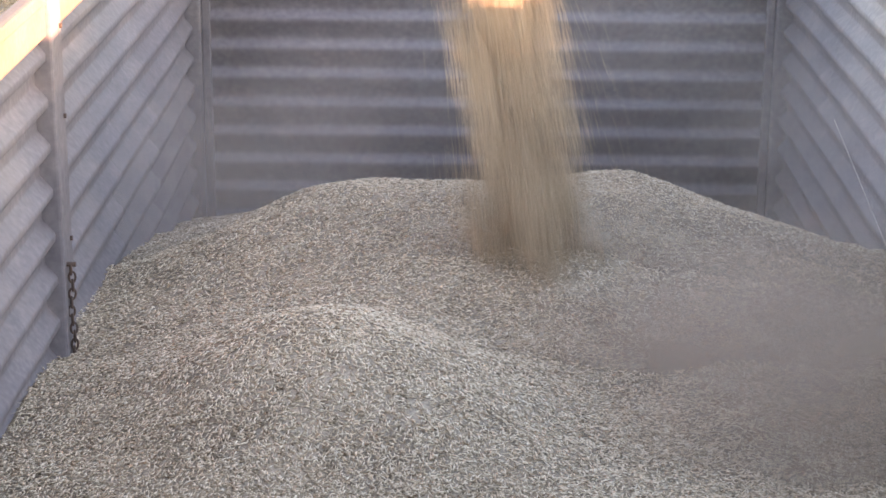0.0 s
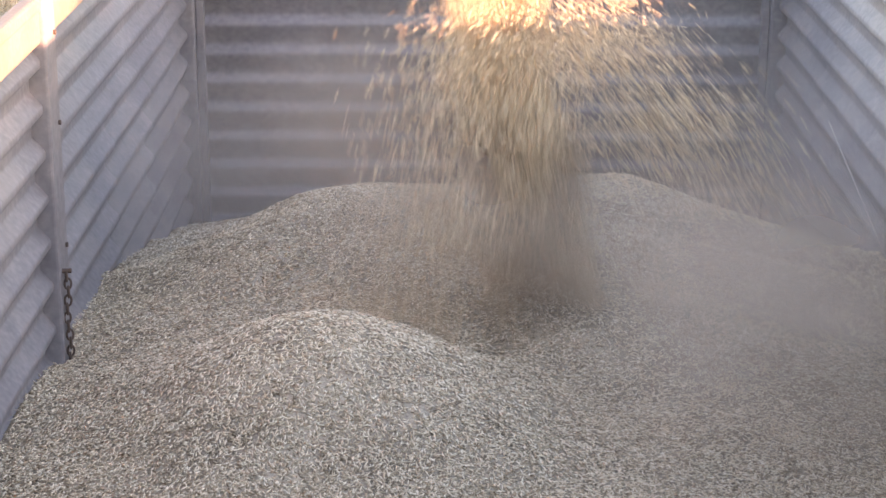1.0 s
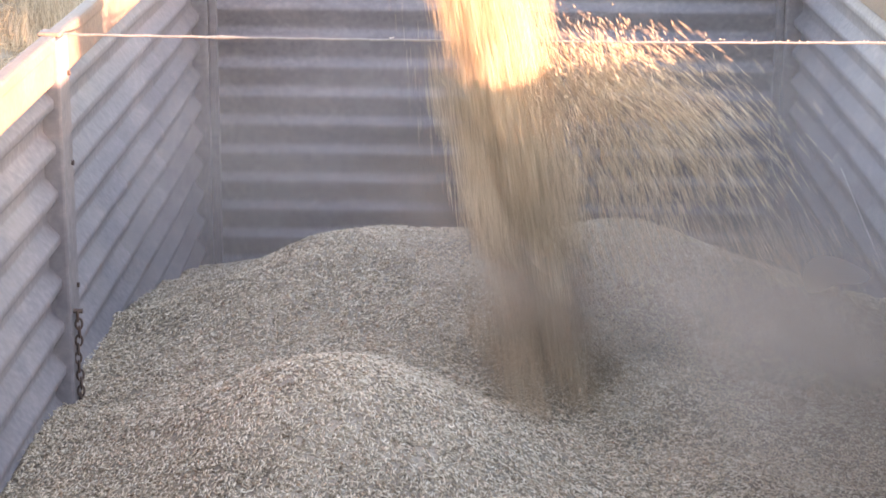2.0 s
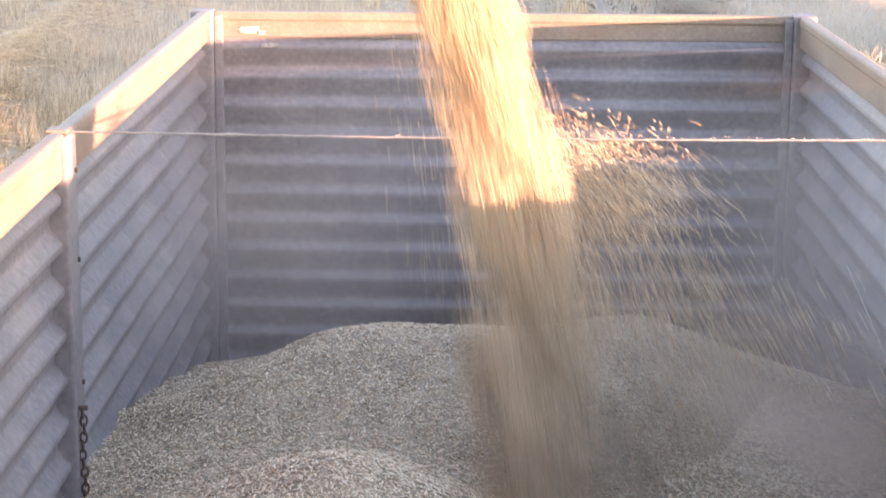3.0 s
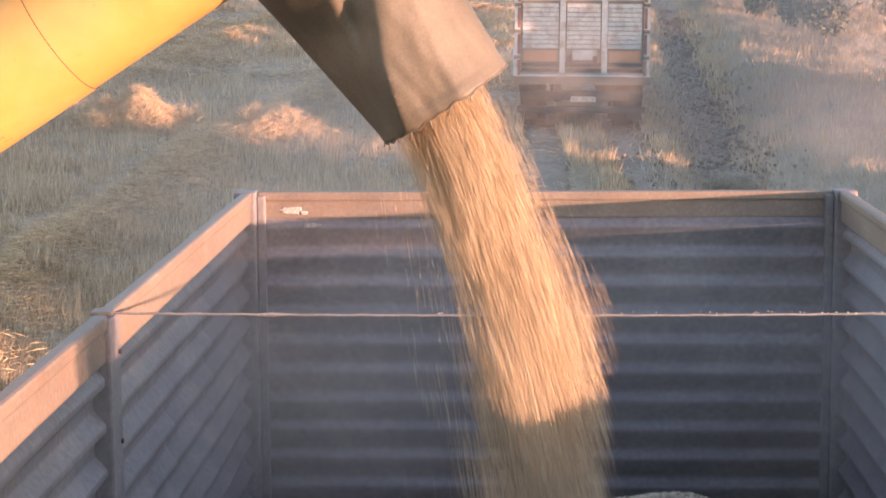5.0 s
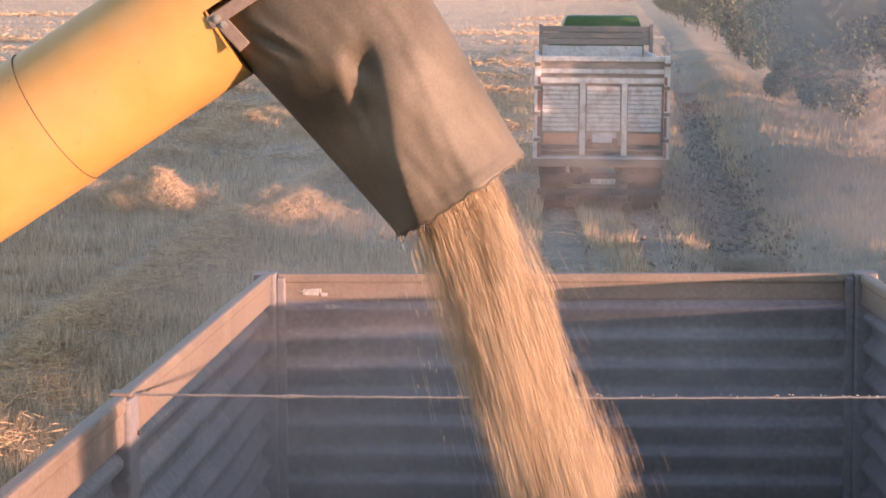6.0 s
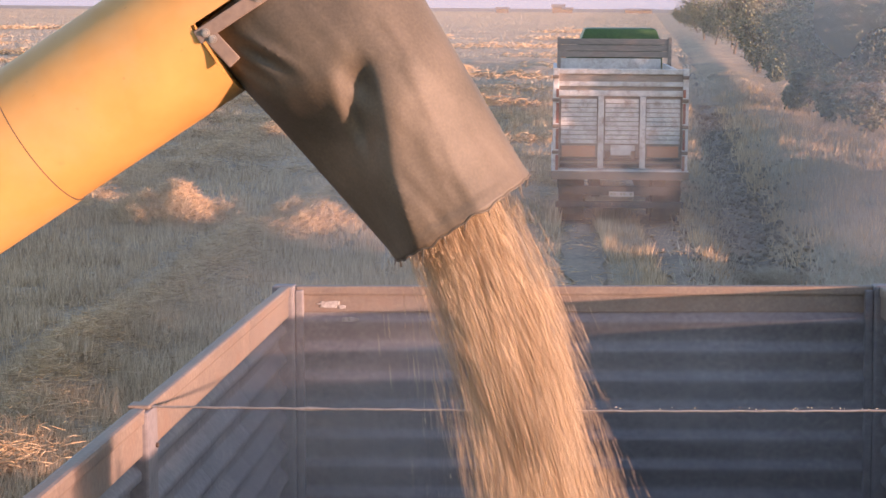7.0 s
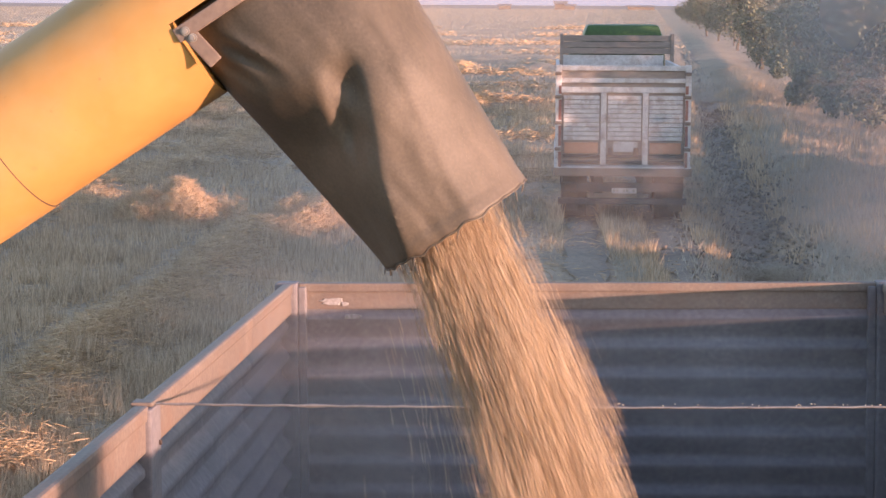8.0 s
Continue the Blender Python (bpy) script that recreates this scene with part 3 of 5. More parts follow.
def clump_mesh(name, n, rx, ry, lz, ln, wd, seed):
    g = np.random.default_rng(seed)
    r, a = np.sqrt(g.random(n)), g.uniform(0, 2 * np.pi, n)
    z = lz * np.clip(g.normal(-0.4, 0.95, n), -2.8, 2.2)
    lobes = (1 + 0.25 * np.sin(3 * a + seed) + 0.15 * np.sin(5 * a + 2 * seed)) * (1 - 0.18 * np.abs(z) / lz)
    p = np.stack([rx * r * lobes * np.cos(a) - 0.30 * z, ry * r * lobes * np.sin(a), z], -1)
    tilt = g.normal(0, 0.10, (n, 3))
    d = np.array([0.20, 0.0, -1.0]) + tilt
    up = g.normal(0, 1, (n, 3))
    return solid_cloud(name, p, d, up, g.uniform(*ln, n), g.uniform(*wd, n), g.uniform(*wd, n), FALLING)


stream = thing("grain_stream", Matrix.Identity(4), "stream of golden grain pouring from the auger sleeve", "grain")
CLUMPS = []
NCL = 110
for i in range(NCL):
    ob = new("grain_clump", clump_mesh("grain_clump", 1000, 0.074, 0.066, 0.085, (0.008, 0.016), (0.0030, 0.0044), 20 + i))
    ob.parent = stream
    tagged(ob, kind="stuff")
    CLUMPS.append(ob)
STRAYS = []
for i in range(16):
    ob = new("stray_grain", clump_mesh("stray_grain", 40, 0.13, 0.10, 0.12, (0.008, 0.014), (0.0035, 0.005), 90 + i))
    ob.parent = stream
    tagged(ob, kind="stuff")
    STRAYS.append(ob)
SPRAYS = []
for i in range(60):
    g = np.random.default_rng(200 + i)
    n = 320
    p = np.stack([g.normal(0, 0.10, n), g.normal(0, 0.10, n), g.normal(0, 0.055, n)], -1)
    d = np.array([0.45, 0.0, -0.9]) + g.normal(0, 0.3, (n, 3))
    me = solid_cloud("grain_spray", p, d, g.normal(0, 1, (n, 3)), g.uniform(0.014, 0.028, n), g.uniform(0.0036, 0.0056, n), g.uniform(0.0036, 0.0056, n), FALLING)
    ob = new("grain_spray", me)
    ob.parent = stream
    tagged(ob, kind="stuff")
    SPRAYS.append(ob)

# ================= the truck ahead =================
def make_truck():
    yb = 34.3
    t = thing("tipper_truck", Matrix.Translation((1.24, yb, 0.0)), "old dusty truck with white slatted tailgate and red posts", "truck")
    sh = Vector((1.24, yb, 0))
    x0, x1 = 0.08, 2.40

    def add(name, bm, mat, label="", parent=None, smooth=False):
        return part(name, bm, mat, parent or t, label, sh, smooth)
    # tailgate: frame, three bays with boards
    gate = add("tailgate", boxed(x0 + 0.08, x1 - 0.08, yb + 0.03, yb + 0.07, 1.05, 2.30, bevel=0.01), WOOD)
    bays = [(x0 + 0.13, 0.83), (0.97, 1.55), (1.68, x1 - 0.14)]
    for a, b in bays:
        for k in range(10):
            z = 1.48 + k * 0.078
            add("slat", boxed(a, b, yb - 0.012, yb + 0.026, z, z + 0.068, bevel=0.006), WHITE_WORN, parent=gate)
    for a, b in (bays[0], bays[2]):
        add("panel", boxed(a + 0.02, b - 0.02, yb - 0.008, yb + 0.026, 1.25, 1.44, bevel=0.006), ORANGE_PAINT, "faded orange reflector board", gate)
    add("panel", boxed(bays[1][0] + 0.1, bays[1][1] - 0.06, yb - 0.03, yb + 0.026, 1.28, 1.46, bevel=0.01), WHITE_WORN, "", gate)
    for x in (0.85, 1.57):
        add("stanchion", boxed(x, x + 0.10, yb - 0.05, yb + 0.026, 1.05, 2.30, bevel=0.01), WHITE_WORN, parent=gate)
    for z in (1.08, 1.18):
        add("lower_bar", boxed(x0 + 0.12, x1 - 0.12, yb - 0.02, yb + 0.028, z, z + 0.05, bevel=0.008), DARK, parent=gate)
    for x in (1.03, 1.47):
        add("latch", boxed(x - 0.05, x + 0.03, yb - 0.09, yb - 0.032, 1.2, 1.36, bevel=0.015), RUST, parent=gate)
    for z, h in ((2.30, 0.10), (2.47, 0.08), (2.68, 0.09)):
        add("cross_beam", boxed(x0 + 0.06, x1 - 0.06, yb - 0.03, yb + 0.05, z, z + h, bevel=0.012), WHITE_WORN)
    add("upper_gap_board", boxed(x0 + 0.08, x1 - 0.08, yb + 0.02, yb + 0.045, 2.55, 2.68, bevel=0.004), WOOD)
    add("upper_gap_board", boxed(x0 + 0.08, x1 - 0.08, yb + 0.02, yb + 0.045, 2.40, 2.47, bevel=0.004), WOOD)
    for x in (x0 - 0.01, x1 - 0.10):
        p = add("corner_post", boxed(x, x + 0.10, yb - 0.05, yb + 0.09, 0.98, 2.78, bevel=0.012), WHITE_WORN)
        s = x + (0.058 if x < 1 else 0.008)
        for z, h in ((1.02, 0.26), (1.38, 0.35), (1.83, 0.35), (2.28, 0.14)):
            add("red_strip", boxed(s - 0.006, s + 0.042, yb - 0.0535, yb - 0.047, z, z + h), RED_PAINT, parent=p)
        for z in (1.3, 1.75, 2.2, 2.6):
            add("hinge", boxed(x - 0.01, x + 0.10, yb - 0.085, yb - 0.052, z, z + 0.06, bevel=0.012), RAIL_PAINT, parent=p)
    # side boards and headboard of the load bed
    for x in (x0 + 0.0, x1 - 0.07):
        for k in range(5):
            z = 1.05 + k * 0.33
            add("side_board", boxed(x, x + 0.07, yb + 0.095, yb + 6.9, z, z + 0.31, bevel=0.01), WHITE_WORN if k else RED_PAINT)
    add("headboard", boxed(x0 + 0.1, x1 - 0.1, yb + 6.92, yb + 7.0, 1.05, 2.78, bevel=0.01), WHITE_WORN)
    for k in range(3):
        z = 2.80 + k * 0.13
        add("head_rail", boxed(x0 + 0.12, x1 + 0.06, yb + 6.90, yb + 7.0, z, z + 0.122, bevel=0.01), WOOD)
    for x in (x0 + 0.08, x1 + 0.04):
        add("head_post", boxed(x, x + 0.07, yb + 6.86, yb + 7.04, 1.05, 3.22, bevel=0.01), WOOD)
    add("load_bed", boxed(x0 - 0.02, x1 + 0.02, yb - 0.02, yb + 7.0, 0.86, 1.03, bevel=0.01), WHITE_WORN)
    add("sill", boxed(x0 - 0.03, x1 + 0.03, yb - 0.08, yb - 0.022, 0.86, 1.0, bevel=0.012), RAIL_PAINT)
    # cab with green roof
    cabm = bmesh.new()
    box(cabm, 0.35, 2.35, yb + 7.3, yb + 9.3, 0.9, 3.0, bevel=0.08)
    add("cab", cabm, GREEN_PAINT)
    roof = bmesh.new()
    box(roof, 0.62, 2.32, yb + 7.2, yb + 9.0, 3.003, 3.44, bevel=0.07)
    for v in roof.verts:
        v.co.x = 1.47 + (v.co.x - 1.47) * (1.03 - 0.16 * max(0.0, v.co.z - 3.1) / 0.34)
        v.co.z -= 0.05 * ((v.co.x - 1.47) / 0.85) ** 2 + 0.02 * math.sin(v.co.x * 9)
    add("roof_deflector", roof, GREEN_PAINT, "bright green cab roof", smooth=True)
    # running gear
    add("chassis_beam", boxed(0.75, 0.9, yb + 0.1, yb + 9.0, 0.55, 0.855), DARK)
    add("chassis_beam", boxed(1.6, 1.75, yb + 0.1, yb + 9.0, 0.55, 0.855), DARK)
    add("rear_bumper", boxed(x0 + 0.05, x1 - 0.05, yb + 0.02, yb + 0.12, 0.36, 0.47, bevel=0.015), DARK)
    add("lamp_beam", boxed(x0 + 0.1, x1 - 0.1, yb + 0.05, yb + 0.12, 0.58, 0.74, bevel=0.01), DARK)
    pl = add("number_plate", boxed(1.06, 1.49, yb + 0.03, yb + 0.046, 0.555, 0.645, bevel=0.004), PLATE, "white plate with unreadable dark marks")
    for k in range(7):
        if k in (2, 5):
            continue
        add("plate_mark", boxed(1.085 + k * 0.056, 1.122 + k * 0.056, yb + 0.024, yb + 0.029, 0.585, 0.625), STEEL, parent=pl)
    for x in (0.22, 2.06):
        add("mudflap", boxed(x, x + 0.26, yb + 0.5, yb + 0.52, 0.2, 0.85), DARK)
        add("tail_lamp", boxed(x + 0.02, x + 0.22, yb + 0.02, yb + 0.05, 0.60, 0.72, bevel=0.01), RUST)
    for y in (yb + 1.2, yb + 2.5, yb + 7.9):
        for x in (0.42, 2.06):
            w = add("wheel", rodded((x - 0.22, y, 0.5), (x + 0.22, y, 0.5), 0.5, n=28), RUBBER)
            add("rim", rodded((x - 0.225, y, 0.5), (x + 0.225, y, 0.5), 0.27, n=20), RUST, parent=w)
    return t


make_truck()


# ================= chain, chips and marks in the trailer =================
def make_chain():
    t = thing("chain", TR @ Matrix.Translation((XL + 0.036, POST_Y - 0.035, -1.68)), "dark rusty chain hanging on the trailer post", "chain")
    bm, n, m = bmesh.new(), 14, 7
    vs = []
    for i in range(n):
        a = 2 * math.pi * i / n
        nrm = Vector((0, math.cos(a), math.sin(a)))
        c = Vector((0, 0.009 * math.cos(a), 0.016 * math.sin(a)))
        vs.append([bm.verts.new(c + nrm * (0.0034 * math.cos(2 * math.pi * j / m)) + Vector((1, 0, 0)) * (0.0034 * math.sin(2 * math.pi * j / m))) for j in range(m)])
    for i in range(n):
        for j in range(m):
            bm.faces.new((vs[i][j], vs[(i + 1) % n][j], vs[(i + 1) % n][(j + 1) % m], vs[i][(j + 1) % m]))
    me = mesh_of("link", bm, RUST, True)
    for k in range(14):
        ob = new("link", me)
        ob.parent = t
        ob.matrix_local = Matrix.Translation((0.003 * math.sin(k), 0.005 * math.sin(k * 0.7), -0.01 - 0.0245 * k)) @ Matrix.Rotation(radians(90 * (k % 2) + 20), 4, "Z")
    part("pin", rodded((-0.02, 0, 0.004), (0.015, 0, 0.004), 0.007, n=10), RUST, t)
    return t


make_chain()


def trailer_bit(name, bm, mat, label=""):
    return part(name, bm, mat, trailer, label, ORG)


def blot(cx, cz, w, h, y, seed, mat, name, label):
    """A thin irregular flake on the end board."""
    bm = bmesh.new()
    n = 26
    lo, hi = [], []
    for i in range(n):
        a = 2 * math.pi * i / n
        r = 0.75 + 0.45 * noise.noise(Vector((2 * math.cos(a), 2 * math.sin(a), seed)))
        lo.append(bm.verts.new((cx + w * r * math.cos(a), y, cz + h * r * math.sin(a))))
        hi.append(bm.verts.new((cx + 0.9 * w * r * math.cos(a), y - 0.004, cz + 0.9 * h * r * math.sin(a))))
    bm.faces.new(hi)
    for i in range(n):
        bm.faces.new((lo[i], lo[(i + 1) % n], hi[(i + 1) % n], hi[i]))
    return trailer_bit(name, bm, mat, label)


blot(-0.925, -0.985, 0.062, 0.020, YB - 0.0085, 1.0, CHIP, "paint_chip", "bare pale patch of chipped paint")
blot(-0.835, -1.045, 0.050, 0.014, YB - 0.0325, 5.0, CHIP, "paint_chip", "bare pale patch of chipped paint")
blot(-0.87, -0.995, 0.020, 0.012, YB - 0.0085, 9.0, CHIP, "paint_chip", "bare pale patch of chipped paint")
for x, sg in ((XL, 1), (XR, -1)):
    for z in (-1.02, -1.27, -1.62):
        trailer_bit("rivet", rodded((x + sg * 0.024, POST_Y + 0.03, z), (x + sg * 0.033, POST_Y + 0.03, z), 0.007, n=8), RUST)
# scratch on the far side board
trailer_bit("scratch", rodded((XR - 0.037, 6.75, -1.62), (XR - 0.037, 5.75, -1.80), 0.002, n=6), CHIP)
# kernels caught on the wire and rails
n = 60
kx = rng.uniform(XL + 0.9, XR - 0.02, n)
kp = np.stack([kx, POST_Y + rng.normal(0, 0.003, n), TOP + 0.006 + rng.uniform(0, 0.005, n)], -1)
kern = new("caught_kernels", solid_cloud("caught_kernels", kp, rng.normal(0, 1, (n, 3)), rng.normal(0, 1, (n, 3)), rng.uniform(0.006, 0.010, n), np.full(n, 0.0035), np.full(n, 0.0035), GRAIN))
tagged(on_trailer(kern), "pale kernels caught on the tie wire", "grain", kind="stuff")


# ================= stubble, swaths and straw heaps =================
def spikes(name, x, y, z, h, w, lean, mat):
    n = len(x)
    base = np.stack([x, y, z - 0.03], -1)
    a = rng.uniform(0, 2 * np.pi, n)
    tip = base + np.stack([lean * np.cos(a), lean * np.sin(a), h], -1)
    r = rng.uniform(0, 2 * np.pi, n)
    c = [base + np.stack([w * np.cos(r + k * 2.094), w * np.sin(r + k * 2.094), np.zeros(n)], -1) for k in range(3)]
    v = np.stack([c[0], c[1], c[2], tip], 1).reshape(-1, 3)
    f = (np.arange(n)[:, None, None] * 4 + np.array([[0, 1, 3], [1, 2, 3], [2, 0, 3]])[None]).reshape(-1)
    return raw_mesh(name, v, f, 3, mat)


n = 190000
sy = 13 + 75 * rng.random(n) ** 1.9
sx = np.where(rng.random(n) < 0.72, rng.uniform(-0.245, 0.10, n), rng.uniform(0.02, 0.30, n)) * (sy + 4)
row = np.round(sx / 0.17) * 0.17 + rng.normal(0, 0.03, n)
sx = np.where(rng.random(n) < 0.45, row, sx)
patch = np.array([noise.noise(Vector((a * 0.35, b * 0.16, 0))) for a, b in zip(sx, sy)])
track = 3.3 + 0.06 * (sy - 33)
tuft = np.array([noise.noise(Vector((a * 1.7, b * 0.9, 4))) for a, b in zip(sx, sy)])
keep = (tuft > -0.35 + 0.3 * rng.random(n)) & (patch > -0.28 + 0.25 * rng.random(n)) & (np.abs(sx - track) > 0.35 + 0.3 * rng.random(n)) & (np.abs(sx - 0.55) > 0.32) & (np.abs(sx - 1.95) > 0.36) & (np.abs(sx - swath_x(sy, 0) + 0.95) > 0.34 * rng.random(n))
sx, sy, patch, tuft = sx[keep], sy[keep], patch[keep], tuft[keep]
far = 0.6 + sy / 40
m = len(sx)
stub = new("stubble", spikes("stubble", sx, sy, ground_height(sx, sy), (0.08 + 0.12 * rng.random(m) + 0.08 * np.clip(patch, 0, 1) + 0.24 * np.clip(tuft, -0.2, 1)) * (0.9 + sy / 120), 0.0095 * far, rng.uniform(0, 0.16, m), STRAW))
tagged(stub, "rows of dry cut cereal stubble on the field", "stubble", kind="stuff")

# denser tufts of standing stubble beside the trailer
n = 70000
ty = 13 + 24 * rng.random(n) ** 1.3
tx = -1.2 - 0.27 * ty * rng.random(n)
tuft = np.array([noise.noise(Vector((a * 2.3, b * 1.1, 14))) for a, b in zip(tx, ty)])
keep = (tuft > -0.22 + 0.3 * rng.random(n)) & (np.abs(tx - swath_x(ty, 0) + 0.95) > 0.05 + 0.32 * rng.random(n)) & (np.abs(tx - swath_x(ty, 0)) > 0.25 + 0.3 * rng.random(n))
tx, ty, tuft = tx[keep], ty[keep], tuft[keep]
m = len(tx)
lodged = new("standing_stubble", spikes("standing_stubble", tx, ty, ground_height(tx, ty), (0.13 + 0.13 * rng.random(m) + 0.20 * np.clip(tuft, -0.2, 1)), 0.0062 * (0.6 + ty / 40), rng.uniform(0, 0.10, m), STRAW))
tagged(lodged, "thick tufts of standing cereal stubble", "stubble", kind="stuff")

# the strip left standing between the wheel ruts
n = 14000
cy = 14 + 34 * rng.random(n)
cx = np.where(rng.random(n) < 0.7, rng.uniform(0.93, 1.52, n), rng.uniform(2.35, 2.9, n))
strip = new("rut_stubble", spikes("rut_stubble", cx, cy, ground_height(cx, cy), rng.uniform(0.08, 0.18, n), 0.007 * (0.6 + cy / 40), rng.uniform(0, 0.05, n), PALE_STRAW))
tagged(strip, "pale standing stubble between the wheel ruts", "stubble", kind="stuff")

# the open field farther off: clumps of stubble that catch the low sun
n = 62000
fy = 80 + 1750 * rng.random(n) ** 2.6
fx = rng.uniform(-0.30, 0.10, n) * fy
fx = np.where(fx > 3 + 0.05 * fy, fx - 0.25 * fy, fx)
band = np.sin(fy * 0.21 + 0.3 * np.sin(fx * 0.05)) + 0.6 * np.sin(fy * 0.083 + fx * 0.01)
size = 1 + fy / 160
fs = new("far_stubble", spikes("far_stubble", fx, fy, np.zeros(n), (0.10 + 0.06 * np.clip(band, -0.6, 1.2)) * size ** 0.7, 0.055 * size, rng.uniform(0, 0.08, n), PALE_STRAW))
tagged(fs, "pale sunlit stubble stretching to the horizon", "stubble", kind="stuff")

# swaths of loose straw left by the harvester
px, py, pz = [], [], []
for k in range(5):
    c = 17000 if k == 0 else 8000
    y = 15 + (62 if k == 0 else 110) * rng.random(c) ** 1.4
    px.append(swath_x(y, k) + rng.normal(0, 0.33, c))
    py.append(y)
    lump = np.array([noise.noise(Vector((0, b * 0.5, k * 5.0))) for b in y])
    pz.append(np.abs(rng.normal(0, 0.07, c)) + 0.30 * np.clip(lump + 0.2, 0, 1) * rng.random(c))
px, py, pz = (np.concatenate(q) for q in (px, py, pz))
m = len(px)
d = np.stack([rng.normal(0, 1, m), rng.normal(0, 1, m), rng.normal(0, 0.25, m)], -1)
scale = 0.7 + py / 45
sw = new("straw_swath", solid_cloud("straw_swath", np.stack([px, py, ground_height(px, py) + pz + 0.02], -1), d, rng.normal(0, 1, (m, 3)),
                                   rng.uniform(0.10, 0.32, m) * scale, 0.0085 * scale, 0.0085 * scale, STRAW))
tagged(sw, "long low swaths of loose cut straw", "straw", kind="stuff")


# windrows that cross the open field farther off
px, py, pz = [], [], []
for k, (yc, c) in enumerate(((44, 1500), (50, 2200), (57, 2600), (66, 2600), (77, 2600), (90, 2600), (107, 2600), (128, 2600), (155, 2600), (190, 2600), (240, 2600), (310, 2600))):
    x = rng.uniform(-0.30, 0.018, c) * yc
    lump = np.array([noise.noise(Vector((a * 14 / yc, k * 7.0, 2))) for a in x])
    bend = np.array([noise.noise(Vector((a * 5 / yc, k * 3.0, 9))) for a in x])
    keep = lump > -0.25 + 0.3 * rng.random(c)
    px.append(x[keep])
    py.append((yc + yc * 0.07 * bend + 0.05 * x + rng.normal(0, 0.010, c) * yc)[keep])
    pz.append((np.abs(rng.normal(0, 0.10, c)) + 0.25 * np.clip(lump, 0, 1) * rng.random(c))[keep] * (yc / 60) ** 0.5)
px, py, pz = (np.concatenate(q) for q in (px, py, pz))
m = len(px)
scale = 0.6 + py / 40
wr = new("windrows", solid_cloud("windrows", np.stack([px, py, ground_height(px, py) * (py < 120) + pz + 0.03], -1),
                                np.stack([rng.normal(0, 1, m), rng.normal(0, 1, m), rng.normal(0, 0.3, m)], -1), rng.normal(0, 1, (m, 3)),
                                rng.uniform(0.12, 0.32, m) * scale, 0.014 * scale, 0.014 * scale, STRAW))
tagged(wr, "wavy windrows of pale straw across the far field", "straw", kind="stuff")

# loose straw lying all over the stubble
n = 28000
ly = 13 + 70 * rng.random(n) ** 1.7
lx = rng.uniform(-0.25, 0.12, n) * (ly + 3)
lsc = 0.7 + ly / 45
lit = new("straw_litter", solid_cloud("straw_litter", np.stack([lx, ly, ground_height(lx, ly) + rng.uniform(0.01, 0.07, n)], -1),
                                     np.stack([rng.normal(0, 1, n), rng.normal(0, 1, n), rng.normal(0, 0.15, n)], -1), rng.normal(0, 1, (n, 3)),
                                     rng.uniform(0.07, 0.18, n) * lsc, 0.009 * lsc, 0.009 * lsc, STRAW))
tagged(lit, "loose pale straw scattered over the stubble", "straw", kind="stuff")


def straw_heap(x, y, rx, ry, h, count, seed, mat=STRAW):
    g = np.random.default_rng(seed)
    r, a = np.sqrt(g.random(count)), g.uniform(0, 2 * np.pi, count)
    bx, by = r * np.cos(a), r * np.sin(a)
    reach = 1 + 0.22 * np.sin(2 * a + seed) + 0.16 * np.sin(5 * a + 2 * seed)
    bx, by = bx * reach * (1 + 0.6 * (g.random(count) < 0.12)), by * reach
    lump = np.array([noise.noise(Vector((1.9 * u, 1.9 * w, seed))) for u, w in zip(bx, by)])
    top = h * np.clip(1 - r ** 2.4, 0, 1) * np.clip(0.8 + 0.8 * lump, 0.45, 1.05)
    bz = np.clip(top * (0.3 + 0.7 * g.random(count) ** 0.5), 0.0, 9) + 0.02 + 0.06 * g.random(count)
    p = np.stack([rx * bx, ry * by, bz], -1)
    d = np.stack([g.normal(0, 1, count), g.normal(0, 1, count), g.normal(0, 0.7, count)], -1)
    ob = new("straw_heap", solid_cloud("straw_heap", p, d, g.normal(0, 1, (count, 3)), g.uniform(0.15, 0.50, count), np.full(count, 0.0075), np.full(count, 0.0075), mat))
    ob.location = (x, y, float(ground_height(np.array(x), np.array(y))))
    return tagged(ob, "loose sunlit heap of tangled straw on the stubble", "straw heap", "straw heaps", "stuff")


straw_heap(-6.6, 34.0, 1.0, 1.2, 0.66, 9000, 3)
straw_heap(-4.1, 33.4, 1.0, 1.1, 0.46, 7000, 5)
straw_heap(3.4, 28.4, 0.6, 0.8, 0.14, 1500, 8, PALE_STRAW)
straw_heap(-6.0, 52.0, 0.7, 0.9, 0.4, 700, 12)


# clods thrown up along the worn track
n = 5200
cy = 15 + 60 * rng.random(n) ** 1.4
cx = 3.2 + 0.06 * (cy - 33) + rng.normal(0, 0.42, n) + rng.choice([-0.5, 0.0, 0.55], n)
cs = np.minimum(rng.gamma(2.0, 0.016, n), 0.09) * (0.7 + cy / 70) + 0.015
clods = new("soil_clods", solid_cloud("soil_clods", np.stack([cx, cy, ground_height(cx, cy) + cs * 0.2 + 0.04], -1), rng.normal(0, 1, (n, 3)), rng.normal(0, 1, (n, 3)),
                                     cs * 1.5, cs * 1.2, cs, TRACK_SOIL_SHADE))
tagged(clods, "dry clods of soil along the worn track", "soil", kind="stuff")


